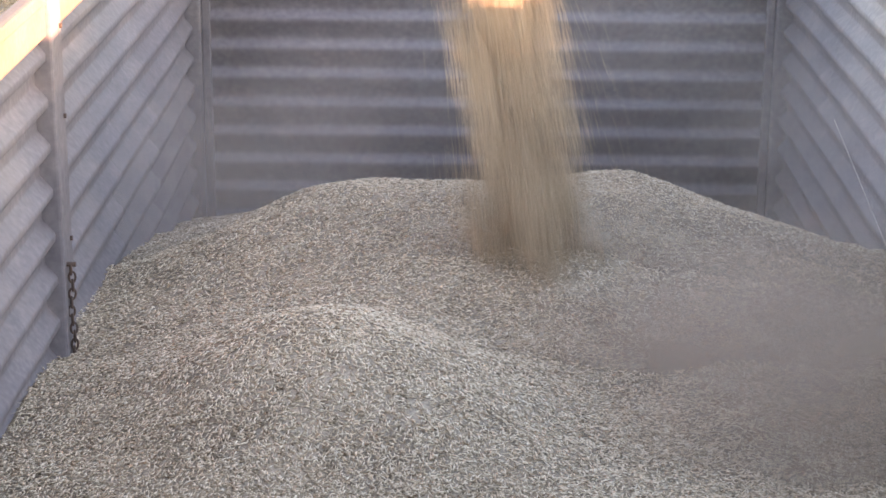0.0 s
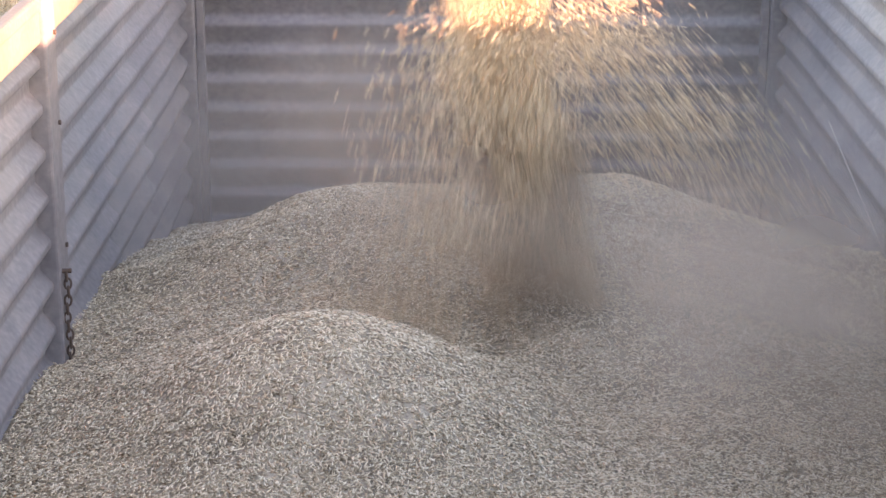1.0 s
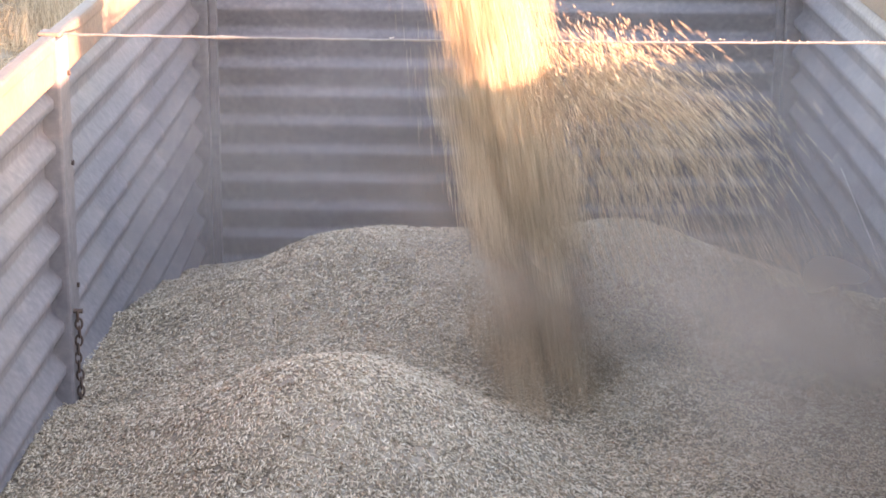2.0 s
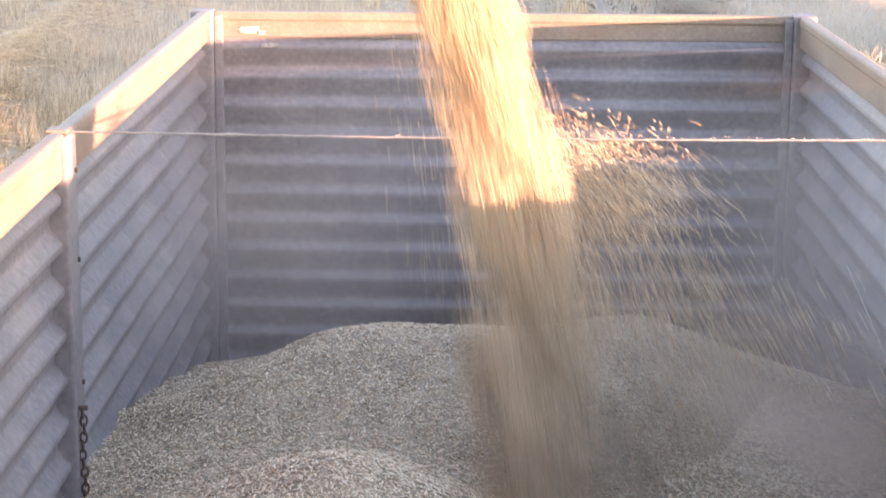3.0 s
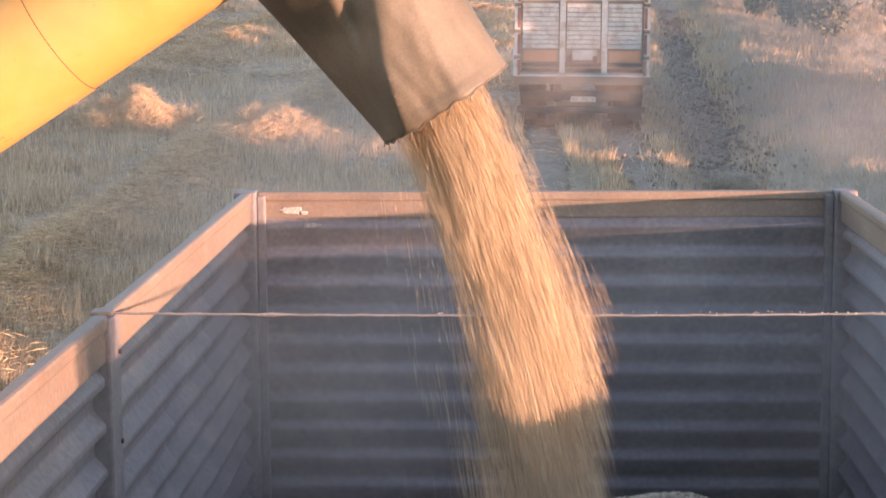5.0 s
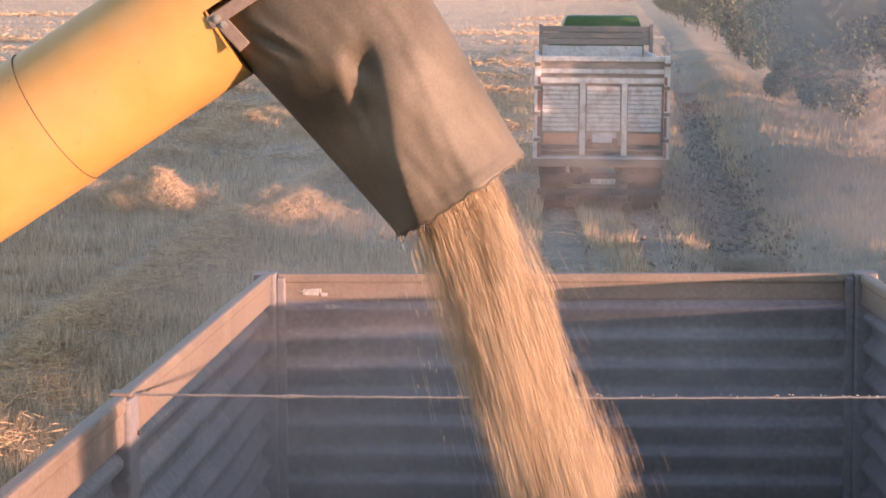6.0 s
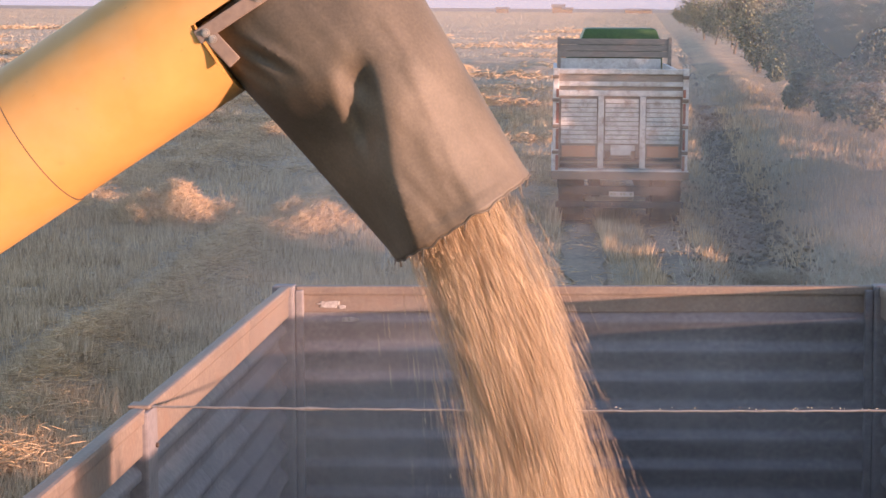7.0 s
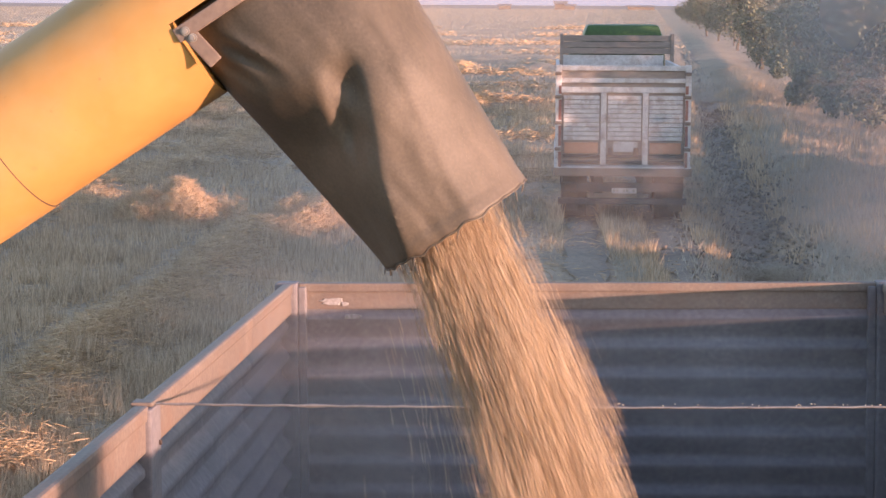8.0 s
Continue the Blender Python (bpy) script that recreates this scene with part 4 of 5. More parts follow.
# ================= trees along the field =================
def make_tree(name, height, seed, leaves, label, m, spread=1.0, bare=False):
    g = random.Random(seed)
    t = thing(name, m, label, "tree" if height > 2.2 else "bush", "trees along the field")
    bm = bmesh.new()
    tips = []

    def limb(p, d, length, r, depth):
        q = p
        steps = 3
        for k in range(steps):
            d = (d + Vector((g.gauss(0, 0.16), g.gauss(0, 0.16), 0.06))).normalized()
            nq = q + d * (length / steps)
            rod(bm, q, nq, r * (1 - 0.28 * k / steps), r * (1 - 0.28 * (k + 1) / steps), n=5, caps=False)
            q = nq
            if depth < 3:
                for _ in range(2 if depth < 2 else 1):
                    e = (d + Vector((g.gauss(0, 0.75) * spread, g.gauss(0, 0.75) * spread, g.uniform(-0.15, 0.5)))).normalized()
                    limb(q, e, length * g.uniform(0.5, 0.75), r * 0.55, depth + 1)
            tips.append(q)
        tips.append(q)
    limb(Vector((0, 0, -0.1)), Vector((g.gauss(0, 0.08), g.gauss(0, 0.08), 1)), height * 0.5, height * 0.022, 0)
    part("trunk", bm, BARK, t)
    if not bare:
        gg = np.random.default_rng(seed)
        tp = np.array([list(q) for q in tips])
        tp = tp[tp[:, 2] > height * 0.12]
        c = tp[gg.integers(0, len(tp), leaves)]
        cl = gg.normal(0, 1, (leaves, 3)) * np.array([0.085, 0.085, 0.07]) * height
        p = c + cl
        p[:, 2] = np.clip(p[:, 2], height * 0.03, None)
        d = gg.normal(0, 1, (leaves, 3))
        me = solid_cloud("crown", p, d, gg.normal(0, 1, (leaves, 3)), gg.uniform(0.14, 0.32, leaves), gg.uniform(0.08, 0.18, leaves), gg.uniform(0.01, 0.03, leaves), LEAF)
        ob = new("crown", me)
        ob.parent = t
        tagged(ob, kind="stuff")
    return t


kinds = [make_tree("field_tree", 5.2, 11, 3600, "dusty olive-green tree with low dense crown", pose(11.6, 72, 0)),
         make_tree("field_tree", 4.4, 23, 3200, "dusty olive-green tree with low dense crown", pose(13.6, 66, 0), 1.2),
         make_tree("field_tree", 6.2, 37, 4200, "tall dusty green tree with uneven crown", pose(15.2, 72, 0))]
tree_rng = random.Random(5)
for y in (76, 80, 93, 107, 121, 136, 153, 171, 191, 215, 245, 280, 320, 370, 430, 500):
    for row in range(1 if 85 < y < 200 else 2):
        x = 10.6 + 0.052 * (y - 72) + row * 3.2 + tree_rng.uniform(-0.7, 0.7) + (1.0 if y < 85 else 0)
        copy_thing(tree_rng.choice(kinds), pose(x, y + tree_rng.uniform(-1, 1), 0, 0, 0, tree_rng.uniform(0, 360)))
for y, x in ((61, 14.8), (63, 17.4), (56, 16.2), (51, 17.6), (69, 18.5)):
    copy_thing(kinds[tree_rng.randrange(3)], pose(x, y, 0, 0, 0, tree_rng.uniform(0, 360)))
bush = make_tree("bush", 1.7, 51, 1000, "low dusty grey-green bush at the field edge", pose(9.8, 62, 0), 1.6)
for x, y in ((11.3, 58), (12.4, 55), (9.2, 74), (10.4, 67), (12.9, 51)):
    copy_thing(bush, pose(x, y, 0, 0, 0, tree_rng.uniform(0, 360)))
# unseen trees added right of the view, to throw shade over the field
for y in (8.4, 10.2, 12, 14.5, 17, 19.5, 20.4, 28.8, 31.5, 34, 37, 40, 43, 46, 49, 52.5):
    copy_thing(kinds[tree_rng.randrange(3)], pose(10.6 + 0.045 * y + tree_rng.uniform(-0.3, 1.2), y + tree_rng.uniform(-1, 1), 0, 0, 0, tree_rng.uniform(0, 360)))
for y in range(68, 150, 11):
    copy_thing(bush, pose(9.4 + 0.055 * (y - 66) + tree_rng.uniform(-0.5, 0.8), y, 0, 0, 0, tree_rng.uniform(0, 360)))
# unseen hedge added to shade the ground; its gap lets sun reach the heaps
for k in range(46):
    if k in (33, 34):
        continue
    y = -34 + k * 1.75
    copy_thing(bush, pose(11.0 + 0.05 * y + tree_rng.uniform(-0.6, 1.6), y + tree_rng.uniform(-0.6, 0.6), tree_rng.uniform(-0.35, 0.05), 0, 0, tree_rng.uniform(0, 360)))
# larger unseen bushes, added to keep the sun off truck and swath
for y in (13, 15.5, 18, 19.6, 26.2, 27.6, 29.6, 31.5, 33.5, 35.5, 37.5, 39.5, 41.5):
    copy_thing(bush, pose(14.2 + tree_rng.uniform(-0.4, 0.4), y, 0, 0, 0, tree_rng.uniform(0, 360)) @ Matrix.Scale(1.6, 4))
for x, y, k in ((12.5, 26.6, 1.75), (12.4, 28.0, 1.8), (12.6, 29.4, 1.75), (11.9, 12.3, 1.6)):
    copy_thing(bush, pose(x, y, 0, 0, 0, tree_rng.uniform(0, 360)) @ Matrix.Scale(k, 4))
make_tree("bare_shrub", 2.1, 77, 0, "dead leafless shrub with forked branches", pose(10.3, 63.5, 0), 1.4, bare=True)

# tall dry grass on the bank by the trees
n = 42000
gy = 22 + 90 * rng.random(n) ** 1.4
gx = np.where(rng.random(n) < 0.2, 2.7 + rng.normal(0, 0.25, n), 4.0 + rng.gamma(2.0, 1.1, n)) + 0.06 * (gy - 33)
bank = new("bank_grass", spikes("bank_grass", gx, gy, ground_height(gx, gy), rng.uniform(0.08, 0.26, n), 0.014 * (0.6 + gy / 50), rng.uniform(0.03, 0.16, n), PALE_STRAW))
tagged(bank, "tall dry grass on the bank below the trees", "grass", kind="stuff")


# ================= far distance =================
def far_house(x, y, w, h, label):
    t = thing("far_house", pose(x, y, 0), label, "house", "far buildings")
    # wall and roof take duller greys, with the haze of distance in the colour
    part("wall", boxed(-w / 2, w / 2, -5, 5, 0, h), RAIL_PAINT, t)
    bm = bmesh.new()
    v = [bm.verts.new(c) for c in ((-w / 2 - 0.5, -6, h), (w / 2 + 0.5, -6, h), (w / 2 + 0.5, 6, h), (-w / 2 - 0.5, 6, h), (-w / 2 - 1, 0, h * 1.5), (w / 2 + 1, 0, h * 1.5))]
    for f in ((0, 1, 5, 4), (2, 3, 4, 5), (0, 4, 3), (1, 2, 5), (0, 3, 2, 1)):
        bm.faces.new([v[i] for i in f])
    part("roof", bm, WOOD, t)
    return t


far_house(-36, 1500, 9, 3.0, "pale far barn with reddish roof")
far_house(6, 1500, 9, 4.5, "pale far house with reddish roof")
far_house(13, 1480, 7, 3.0, "pale far house with reddish roof")
far_house(66, 1500, 20, 2.6, "pale far barn with reddish roof")
# low rise that closes the view
bm = bmesh.new()
low, high = [], []
for i in range(81):
    x = -1400 + i * 35
    low.append(bm.verts.new((x, 1900, -2)))
    high.append(bm.verts.new((x, 2000, 3.2 + 1.3 * noise.noise(Vector((i * 0.23, 0, 0))))))
back = [bm.verts.new((v.co.x, 2300, -2)) for v in low]
for i in range(80):
    bm.faces.new((low[i], low[i + 1], high[i + 1], high[i]))
    bm.faces.new((high[i], high[i + 1], back[i + 1], back[i]))
tagged(new("backdrop", mesh_of("backdrop", bm, FAR)), "low bare rise on the horizon", "hill", kind="structure")
# self-lit band standing in for the pale evening sky low over the horizon
sky_glow = bpy.data.materials.new("glowing_sky_band")
sky_glow.use_nodes = True
hb = sky_glow.node_tree.nodes["Principled BSDF"]
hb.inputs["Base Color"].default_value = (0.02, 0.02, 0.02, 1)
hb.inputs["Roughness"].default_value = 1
# the lavender glow comes from the surface itself, not from sun or sky
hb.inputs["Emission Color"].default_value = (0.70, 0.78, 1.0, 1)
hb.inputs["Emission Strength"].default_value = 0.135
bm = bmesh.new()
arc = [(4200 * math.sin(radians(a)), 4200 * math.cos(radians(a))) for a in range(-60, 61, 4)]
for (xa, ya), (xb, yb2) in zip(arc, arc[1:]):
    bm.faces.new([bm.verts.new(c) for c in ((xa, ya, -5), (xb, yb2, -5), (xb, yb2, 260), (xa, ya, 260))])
tagged(new("sky_backdrop", mesh_of("sky_backdrop", bm, sky_glow)), "self-lit pale lavender band standing in for the evening sky", "sky", kind="structure")
# poles beyond the trees
pole = thing("utility_pole", pose(24.0, 172, 0), "thin grey utility pole beyond the trees", "pole", "utility poles")
part("shaft", rodded((0, 0, 0), (0, 0, 8.5), 0.13, 0.08, n=8), BARK, pole)
part("crossarm", boxed(-0.8, 0.8, -0.05, 0.05, 7.9, 8.02), BARK, pole)
for x, y in ((22.6, 150), (25.6, 200)):
    copy_thing(pole, pose(x, y, 0))


# ================= dust =================
def dust_material(name, colour, density):
    m = bpy.data.materials.new(name)
    m.use_nodes = True
    N, L = m.node_tree.nodes, m.node_tree.links
    N.remove(N["Principled BSDF"])
    tc = N.new("ShaderNodeTexCoord")
    ln = N.new("ShaderNodeVectorMath")
    ln.operation = "LENGTH"
    flat = N.new("ShaderNodeVectorMath")
    flat.operation = "MULTIPLY"
    flat.inputs[1].default_value = (1, 0, 1)
    L.new(tc.outputs["Object"], flat.inputs[0])
    L.new(flat.outputs[0], ln.inputs[0])
    fall = N.new("ShaderNodeMapRange")
    fall.interpolation_type = "SMOOTHERSTEP"
    fall.inputs["From Min"].default_value, fall.inputs["From Max"].default_value = 0.97, 0.05
    L.new(ln.outputs["Value"], fall.inputs["Value"])
    info, shift, tex = N.new("ShaderNodeObjectInfo"), N.new("ShaderNodeVectorMath"), N.new("ShaderNodeTexNoise")
    L.new(tc.outputs["Object"], shift.inputs[0])
    mul = N.new("ShaderNodeMath")
    mul.operation = "MULTIPLY"
    mul.inputs[1].default_value = 50
    L.new(info.outputs["Random"], mul.inputs[0])
    L.new(mul.outputs[0], shift.inputs[1])
    L.new(shift.outputs[0], tex.inputs["Vector"])
    tex.inputs["Scale"].default_value, tex.inputs["Detail"].default_value, tex.inputs["Roughness"].default_value = 1.7, 2, 0.4
    tr = N.new("ShaderNodeMapRange")
    tr.inputs["From Min"].default_value, tr.inputs["From Max"].default_value, tr.inputs["To Min"].default_value = 0.28, 0.6, 0.45
    tr.interpolation_type = "SMOOTHSTEP"
    L.new(tex.outputs["Fac"], tr.inputs["Value"])
    al, al2 = N.new("ShaderNodeMath"), N.new("ShaderNodeMath")
    al.operation = al2.operation = "MULTIPLY"
    L.new(fall.outputs[0], al.inputs[0])
    L.new(tr.outputs[0], al.inputs[1])
    L.new(al.outputs[0], al2.inputs[0])
    al2.inputs[1].default_value = density
    clear, dif, tl, both, mix = (N.new("ShaderNodeBsdf" + k) for k in ("Transparent", "Diffuse", "Translucent")), None, None, None, None
    clear, dif, tl = clear
    dif.inputs[0].default_value = tl.inputs[0].default_value = (*colour, 1)
    both, mix = N.new("ShaderNodeMixShader"), N.new("ShaderNodeMixShader")
    both.inputs[0].default_value = 0.4
    L.new(dif.outputs[0], both.inputs[1])
    L.new(tl.outputs[0], both.inputs[2])
    L.new(al2.outputs[0], mix.inputs[0])
    L.new(clear.outputs[0], mix.inputs[1])
    L.new(both.outputs[0], mix.inputs[2])
    L.new(mix.outputs[0], N["Material Output"].inputs["Surface"])
    return m


DUST_VEIL = dust_material("faint_dust", (0.62, 0.55, 0.50), 0.20)
DUST_THIN = dust_material("thin_dust", (0.62, 0.55, 0.50), 0.24)
DUST_MID = dust_material("grain_dust", (0.40, 0.315, 0.25), 0.52)


def puff_mesh(name, mat, seed):
    """A bowed, uneven veil of dust, one metre in radius."""
    v, loops, rings, seg = [(0, -0.22, 0)], [], 7, 24
    for k in range(1, rings + 1):
        r = k / rings
        for q in range(seg):
            a = 2 * math.pi * q / seg
            v.append((r * math.cos(a), -0.22 * (1 - r * r) + 0.05 * r * noise.noise(Vector((2 * r * math.cos(a), 2 * r * math.sin(a), seed))), r * math.sin(a)))
    tri = []
    for q in range(seg):
        tri += [0, 1 + q, 1 + (q + 1) % seg]
    for k in range(rings - 1):
        for q in range(seg):
            a, b = 1 + k * seg + q, 1 + k * seg + (q + 1) % seg
            tri += [a, a + seg, b, b, a + seg, b + seg]
    me = raw_mesh(name, v, tri, 3, mat)
    me.polygons.foreach_set("use_smooth", [True] * len(me.polygons))
    return me


DUST_ROAD = dust_material("grey_road_dust", (0.51, 0.485, 0.47), 0.24)
DUST_HAZE = dust_material("evening_dust_haze", (0.52, 0.49, 0.475), 0.245)
PUFFS = {"road": puff_mesh("dust_puff", DUST_ROAD, 4.0), "haze": puff_mesh("dust_puff", DUST_HAZE, 6.0), "veil": puff_mesh("dust_puff", DUST_VEIL, 3.0), "thin": puff_mesh("dust_puff", DUST_THIN, 1.0), "mid": puff_mesh("dust_puff", DUST_MID, 2.0)}
PUFFS["grove"] = puff_mesh("dust_puff", dust_material("dust_haze_by_the_trees", (0.52, 0.49, 0.475), 0.52), 9.0)
PUFFS["cloud"] = puff_mesh("dust_puff", dust_material("blown_dust", (0.60, 0.56, 0.52), 0.245), 8.0)
DUST = []


def dust_cloud(label, puffs):
    t = thing("dust_cloud", Matrix.Identity(4), label, "dust")
    for kind, size, rows, *lean in puffs:
        ob = new("dust_puff", PUFFS[kind])
        ob.parent = t
        ob.scale = size
        ob.visible_shadow = False
        tagged(ob, kind="stuff")
        turn = [q[4] if len(q) > 4 else 0 for q in rows]
        if lean:
            DUST.append((ob, [(q[0], pose(*q[1:4], lean[0], 0, a)) for q, a in zip(rows, turn)]))
        else:
            DUST.append((ob, [(q[0], pose(*q[1:4], 0, a, 0)) for q, a in zip(rows, turn)]))
    return t


# rolling dust where the grain lands, and a haze that hangs in the box and over the field
dust_cloud("brown grain dust rolling up where the grain lands", [
    ("mid", (0.75, 0.5, 0.75), [(0, 0.85, 4.55, 1.93), (0.6, 0.80, 4.6, 2.05, 20), (1.2, 0.75, 4.4, 2.10, 40), (2.5, 0.85, 4.5, 2.06, 70), (4, 1.0, 4.6, 1.9, 90), (8, 1.0, 4.7, 1.6, 110)], -62),
    ("mid", (0.70, 0.4, 0.60), [(0, 0.60, 4.90, 1.72), (0.5, 0.30, 5.3, 2.06, 20), (0.9, 0.08, 5.2, 2.18, 40), (1.4, 0.05, 5.1, 2.20, 60), (2.5, 0.25, 5.0, 2.06, 80), (4, 0.2, 4.9, 1.85, 95), (8, 0.2, 4.8, 1.6, 110)], -55),
    ("mid", (0.95, 0.5, 0.85), [(0, 1.10, 4.5, 1.88), (0.6, 1.05, 4.7, 2.04, 15), (1.2, 0.95, 4.7, 2.12, 30), (2.5, 1.05, 4.9, 2.08, 50), (4, 1.2, 5.4, 1.9, 70), (8, 1.2, 5.4, 1.6, 90)], -62),
    ("mid", (0.85, 0.5, 0.70), [(0, 1.15, 4.2, 1.95), (0.5, 1.00, 4.1, 2.05, 15), (1.0, 0.80, 4.0, 2.12, 30), (1.8, 0.85, 4.1, 2.10, 45), (2.7, 1.0, 4.2, 2.04, 60), (4, 1.2, 4.5, 1.8, 75), (8, 1.2, 4.5, 1.5, 90)], -58),
    ("mid", (0.95, 0.5, 0.65), [(0, 0.4, 5.5, 1.75), (0.5, 0.25, 5.7, 2.15, 15), (1.0, 0.1, 5.4, 2.30, 30), (1.8, 0.2, 5.4, 2.26, 45), (2.7, 0.5, 5.5, 2.1, 60), (4, 0.7, 5.6, 1.8, 75), (8, 0.8, 5.6, 1.5, 90)], -40),
])
dust_cloud("pale haze of dust hanging inside the trailer", [
    ("thin", (1.25, 0.5, 0.75), [(0, -0.55, 7.1, 1.75), (1.2, -0.55, 7.1, 1.85, 3), (2.5, -0.5, 7.1, 2.08, 6), (4.7, -0.5, 7.1, 2.2, 8), (6, -0.5, 7.1, 2.32, 10), (8, -0.5, 7.1, 2.34, 12)]),
    ("thin", (0.95, 0.4, 0.62), [(0, -0.75, 6.3, 1.8), (1.2, -0.75, 6.3, 1.85, -3), (2.5, -0.7, 6.3, 2.02, -6), (4.7, -0.7, 6.3, 2.12, -8), (6, -0.7, 6.3, 2.26, -10), (8, -0.7, 6.3, 2.28, -12)]),
    ("veil", (1.5, 0.5, 0.70), [(0, 0.6, 7.3, 2.05), (3, 0.7, 7.2, 2.05, 5), (6, 0.7, 7.2, 2.25, 8), (8, 0.8, 7.2, 2.25, 10)]),
    ("thin", (0.85, 0.5, 0.62), [(0, 1.25, 5.8, 2.1), (1.2, 1.25, 5.8, 2.1, 5), (2.5, 1.2, 6.1, 2.3, 10), (3.5, 1.25, 6.2, 2.30, 20), (4.7, 1.3, 6.3, 2.26, 30), (6, 2.6, 7.0, 2.2, 40), (8, 3.6, 7.5, 2.2, 50)]),
    ("thin", (0.8, 0.5, 0.6), [(0, 1.4, 5.2, 1.4), (1.2, 1.4, 5.2, 1.5, -5), (2.5, 1.2, 5.2, 2.15, -10), (3.5, 1.3, 5.3, 2.3, -20), (4.7, 1.5, 5.5, 2.2, -30), (6, 2.8, 6.5, 2.3, -40), (8, 3.8, 7.0, 2.3, -50)]),
])
dust_cloud("grey dust drifting over the stubble round the truck", [
    ("haze", (5.2, 2, 2.2), [(0, 5.0, 33.5, 0.7), (8, 5.5, 33.5, 0.8, -20)]),
    ("road", (4.5, 2, 1.9), [(0, -2.4, 19, 1.0), (8, -1.8, 19, 1.1, 20)]),
    ("road", (2.9, 1, 2.1), [(0, 1.0, 31.5, 1.3), (8, 1.4, 31.5, 1.4, 15)]),
    ("road", (2.2, 1, 1.3), [(0, -3.2, 30.5, 0.7), (8, -2.9, 30.5, 0.8, 15)]),
    ("haze", (4.6, 1.4, 1.8), [(0, 5.2, 23, 0.8), (8, 5.6, 23, 0.9, 12)]),
    ("haze", (3.6, 1.4, 1.9), [(0, 5.4, 28, 0.9), (8, 5.7, 28, 1.0, -12)]),
    ("cloud", (1.7, 0.6, 1.1), [(0, 3.0, 15.0, 1.8), (2.5, 3.0, 15.0, 2.0, -8), (3.5, 3.1, 15.1, 2.1, -14), (4.7, 3.5, 15.2, 2.0, -22), (6, 5.4, 16, 1.9, -30), (8, 6.6, 17, 1.8, -40)]),
    ("road", (7.0, 3, 2.4), [(0, -2.5, 30, 0.8), (8, -2.0, 30, 1.0, 15)]),
    ("grove", (6.5, 3, 5.5), [(0, 7.6, 47, 2.8), (8, 8.2, 47, 2.9, -15)]),
    ("grove", (8.0, 3, 6.0), [(0, 9.8, 58, 3.2), (8, 10.5, 58, 3.4, 15)]),
    ("road", (26.0, 5, 6.5), [(0, -8.0, 76, 2.2), (8, -7.0, 76, 2.4, 8)]),
    ("veil", (40.0, 8, 9.0), [(0, 0.0, 140, 3.0), (8, 2.0, 140, 3.3, 5)]),
])

# ================= motions =================
STEP = 1 / 30


def fall_rows(phase, cycle, shape, seed, floor=1.62):
    """Rows of a clump that falls from the sleeve to the heap, again and again. shape(g) gives where in the mouth it starts and its own push."""
    g = random.Random(seed)
    rows, t = [], phase - cycle
    while t < 8.0:
        off, push = shape(g, t)
        yaw = g.uniform(-40, 40)
        m = mouth(max(0.0, t))
        for k in range(math.ceil(t / STEP - 1e-6), math.ceil((t + cycle) / STEP - 1e-6)):
            if 0 <= k <= 240:
                a = k * STEP - t
                p = m + off + (FALL_V + push) * a + Vector((0, 0, -4.9)) * a * a
                rows.append((k * STEP, pose(p.x, p.y, max(p.z, floor), 0, 0, yaw)))
        t += cycle
    return rows


def in_stream(i):
    """Places in the mouth for the clump i, spread evenly from fall to fall."""
    count = [i]

    def place(g, t):
        r, a = ((count[0] * 0.7548777) % 1.0) ** 0.65, 2 * math.pi * ((count[0] * 0.5698403) % 1.0)
        count[0] += NCL
        x, y = r * math.cos(a), r * math.sin(a)
        # the stream surges to and fro in slow waves
        # and until it is clear of the wire it drops more steeply
        held = float(np.interp(t, [2.5, 3.3], [1, 0]))
        surge = 0.10 * math.sin(t * 21.0) + 0.07 * math.sin(t * 33.0 + 1.0)
        return Vector((0.055 * x - 0.06, 0.045 * y, 0.085)), Vector((0.27 * x + surge + 0.08 * y - 0.20 * held, 0.65 * y, g.gauss(0, 0.12)))
    return place


def beside_stream(g, t):
    if g.random() < 0.3:
        return Vector((g.uniform(0.02, 0.08), g.uniform(-0.05, 0.05), -0.10)), Vector((g.uniform(0.1, 0.45), g.uniform(-0.3, 0.3), g.uniform(-0.3, 0.3)))
    return Vector((g.uniform(-0.10, -0.02), g.uniform(-0.05, 0.05), -0.14)), Vector((g.uniform(-0.95, -0.35), g.uniform(-0.3, 0.3), g.uniform(-0.3, 0.3)))


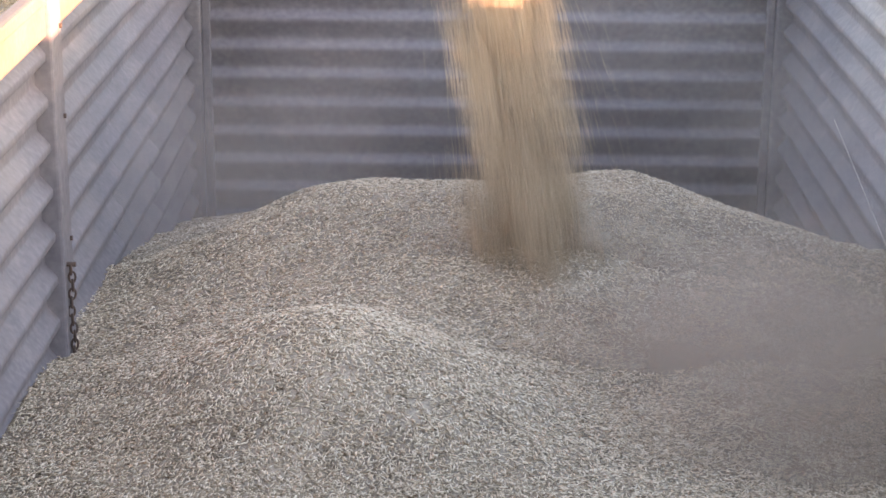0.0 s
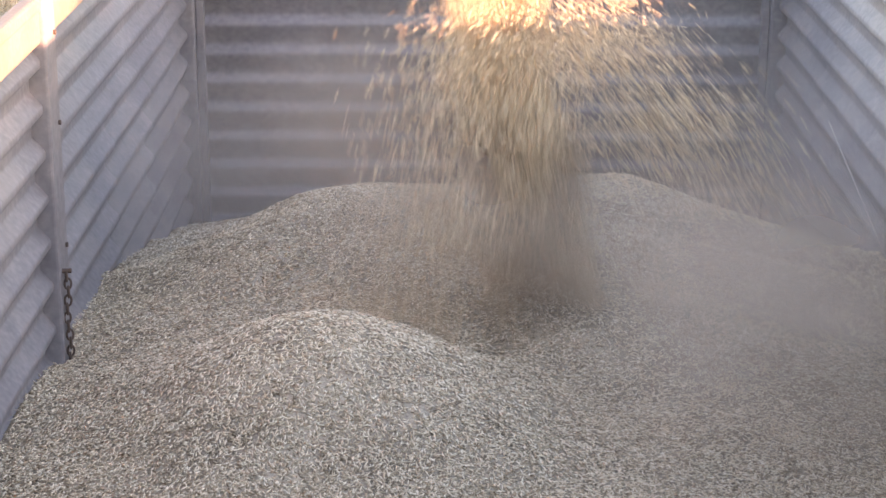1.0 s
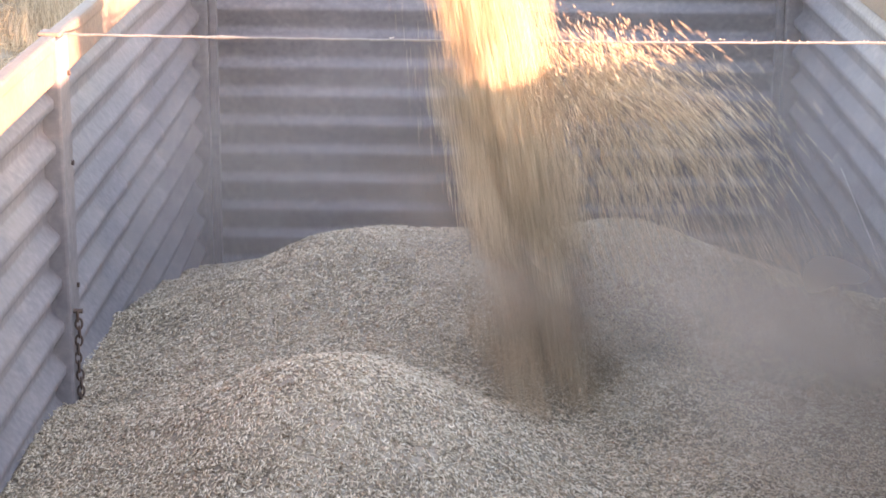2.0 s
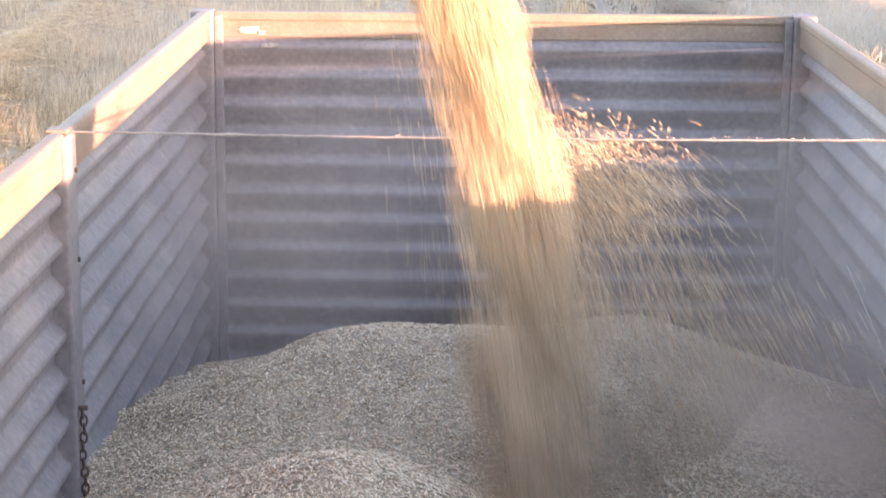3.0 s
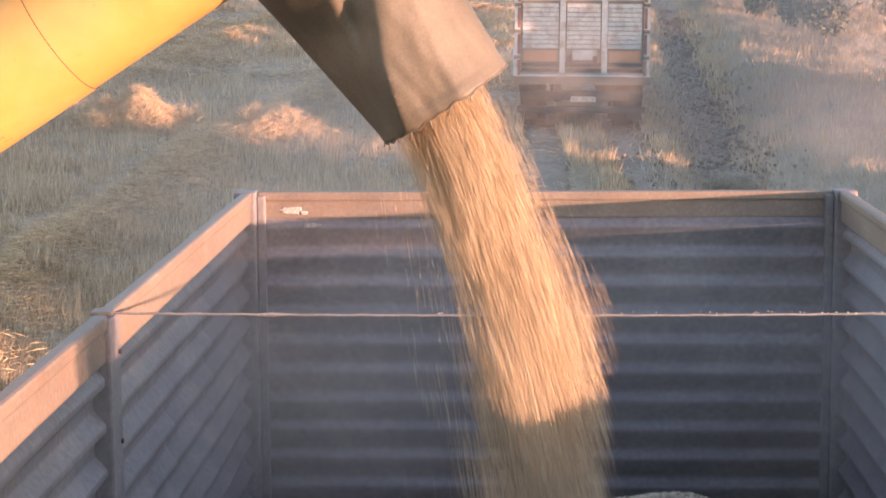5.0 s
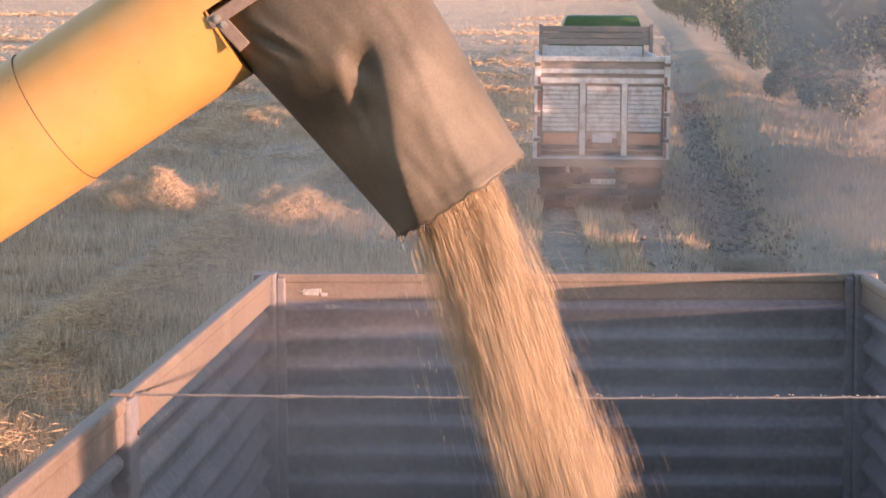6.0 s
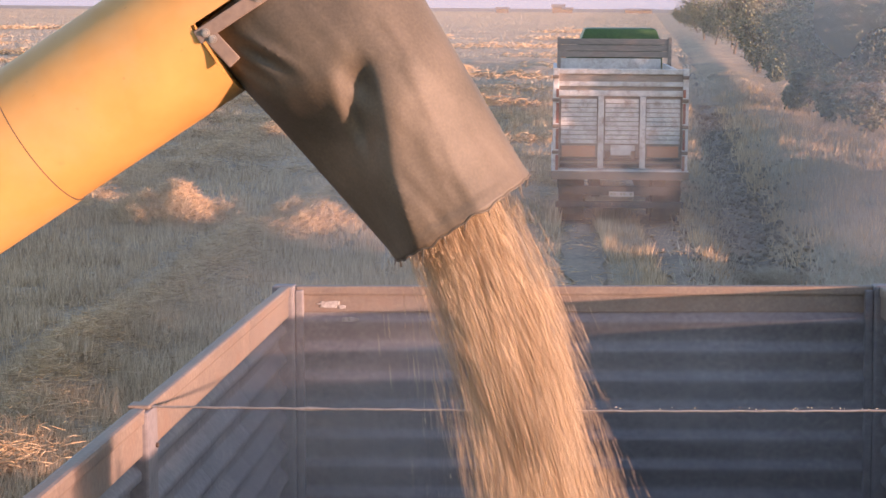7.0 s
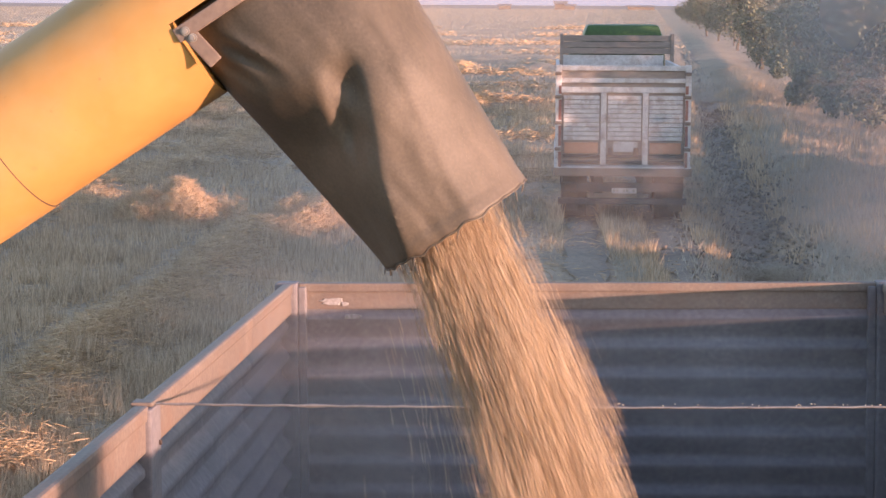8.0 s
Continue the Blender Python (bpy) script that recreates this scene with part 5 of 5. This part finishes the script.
def spray_rows(t0, t1, phase, cycle, aim, seed):
    """Grain thrown off the wire between t0 and t1; before and after it lies in the heap."""
    g = random.Random(seed)
    rest = Vector((0.5 + 0.3 * g.random(), 5.3 + 0.5 * g.random(), 1.55))
    rows, t = [(0.0, pose(*rest))], t0 + phase
    last = 0
    while t + cycle <= t1:
        start = Vector((mouth(t).x + g.uniform(0.20, 0.45) * (1 if aim[0] > 0 else 0.7), 5.18, 2.69))
        v = Vector((aim[0] * g.uniform(0.15, 1.25), g.uniform(-0.45, 0.25) + aim[1], g.uniform(-0.8, 0.02)))
        yaw = g.uniform(-40, 40)
        ks = range(math.ceil(t / STEP), math.ceil((t + cycle) / STEP))
        if ks[0] - 1 > last:
            rows.append(((ks[0] - 1) * STEP, pose(*rest)))
        for k in ks:
            a = k * STEP - t
            p = start + v * a + Vector((0, 0, -4.9)) * a * a
            rows.append((k * STEP, pose(p.x, p.y, max(p.z, 1.55), 0, 0, yaw)))
        last = ks[-1]
        t += cycle
    if last < 239:
        rows += [((last + 1) * STEP, pose(*rest)), (8.0, pose(*rest))]
    return [r for n, r in enumerate(rows) if n == 0 or frame(r[0]) > frame(rows[n - 1][0])]


def motions():
    base = mouth(7.0)
    walk(auger, [(t, Matrix.Translation(AUGER_AT + mouth(t) - base)) for t in (0, 1.25, 2.5, 3.5, 4.5, 5.25, 6, 6.5, 7, 7.5, 8)])
    for i, ob in enumerate(CLUMPS):
        walk(ob, fall_rows(i * CYCLE / NCL, CYCLE, in_stream(i), i))
    for i, ob in enumerate(STRAYS):
        walk(ob, fall_rows(i * CYCLE / len(STRAYS), CYCLE, beside_stream, 300 + i))
    for i, ob in enumerate(SPRAYS):
        n = len(SPRAYS)
        if i < n * 0.62:
            walk(ob, spray_rows(0.25 if i % 2 else 1.4, 3.75 - 0.25 * (i % 3), (i * 7 % n) / n * 0.5, 0.5, (1.85, 0.0), 500 + i))
        else:
            walk(ob, spray_rows(0.3, 1.9, (i * 7 % n) / n * 0.5, 0.5, (-0.85, -0.5), 500 + i))
    for puff, rows in DUST:
        walk(puff, rows)


motions()
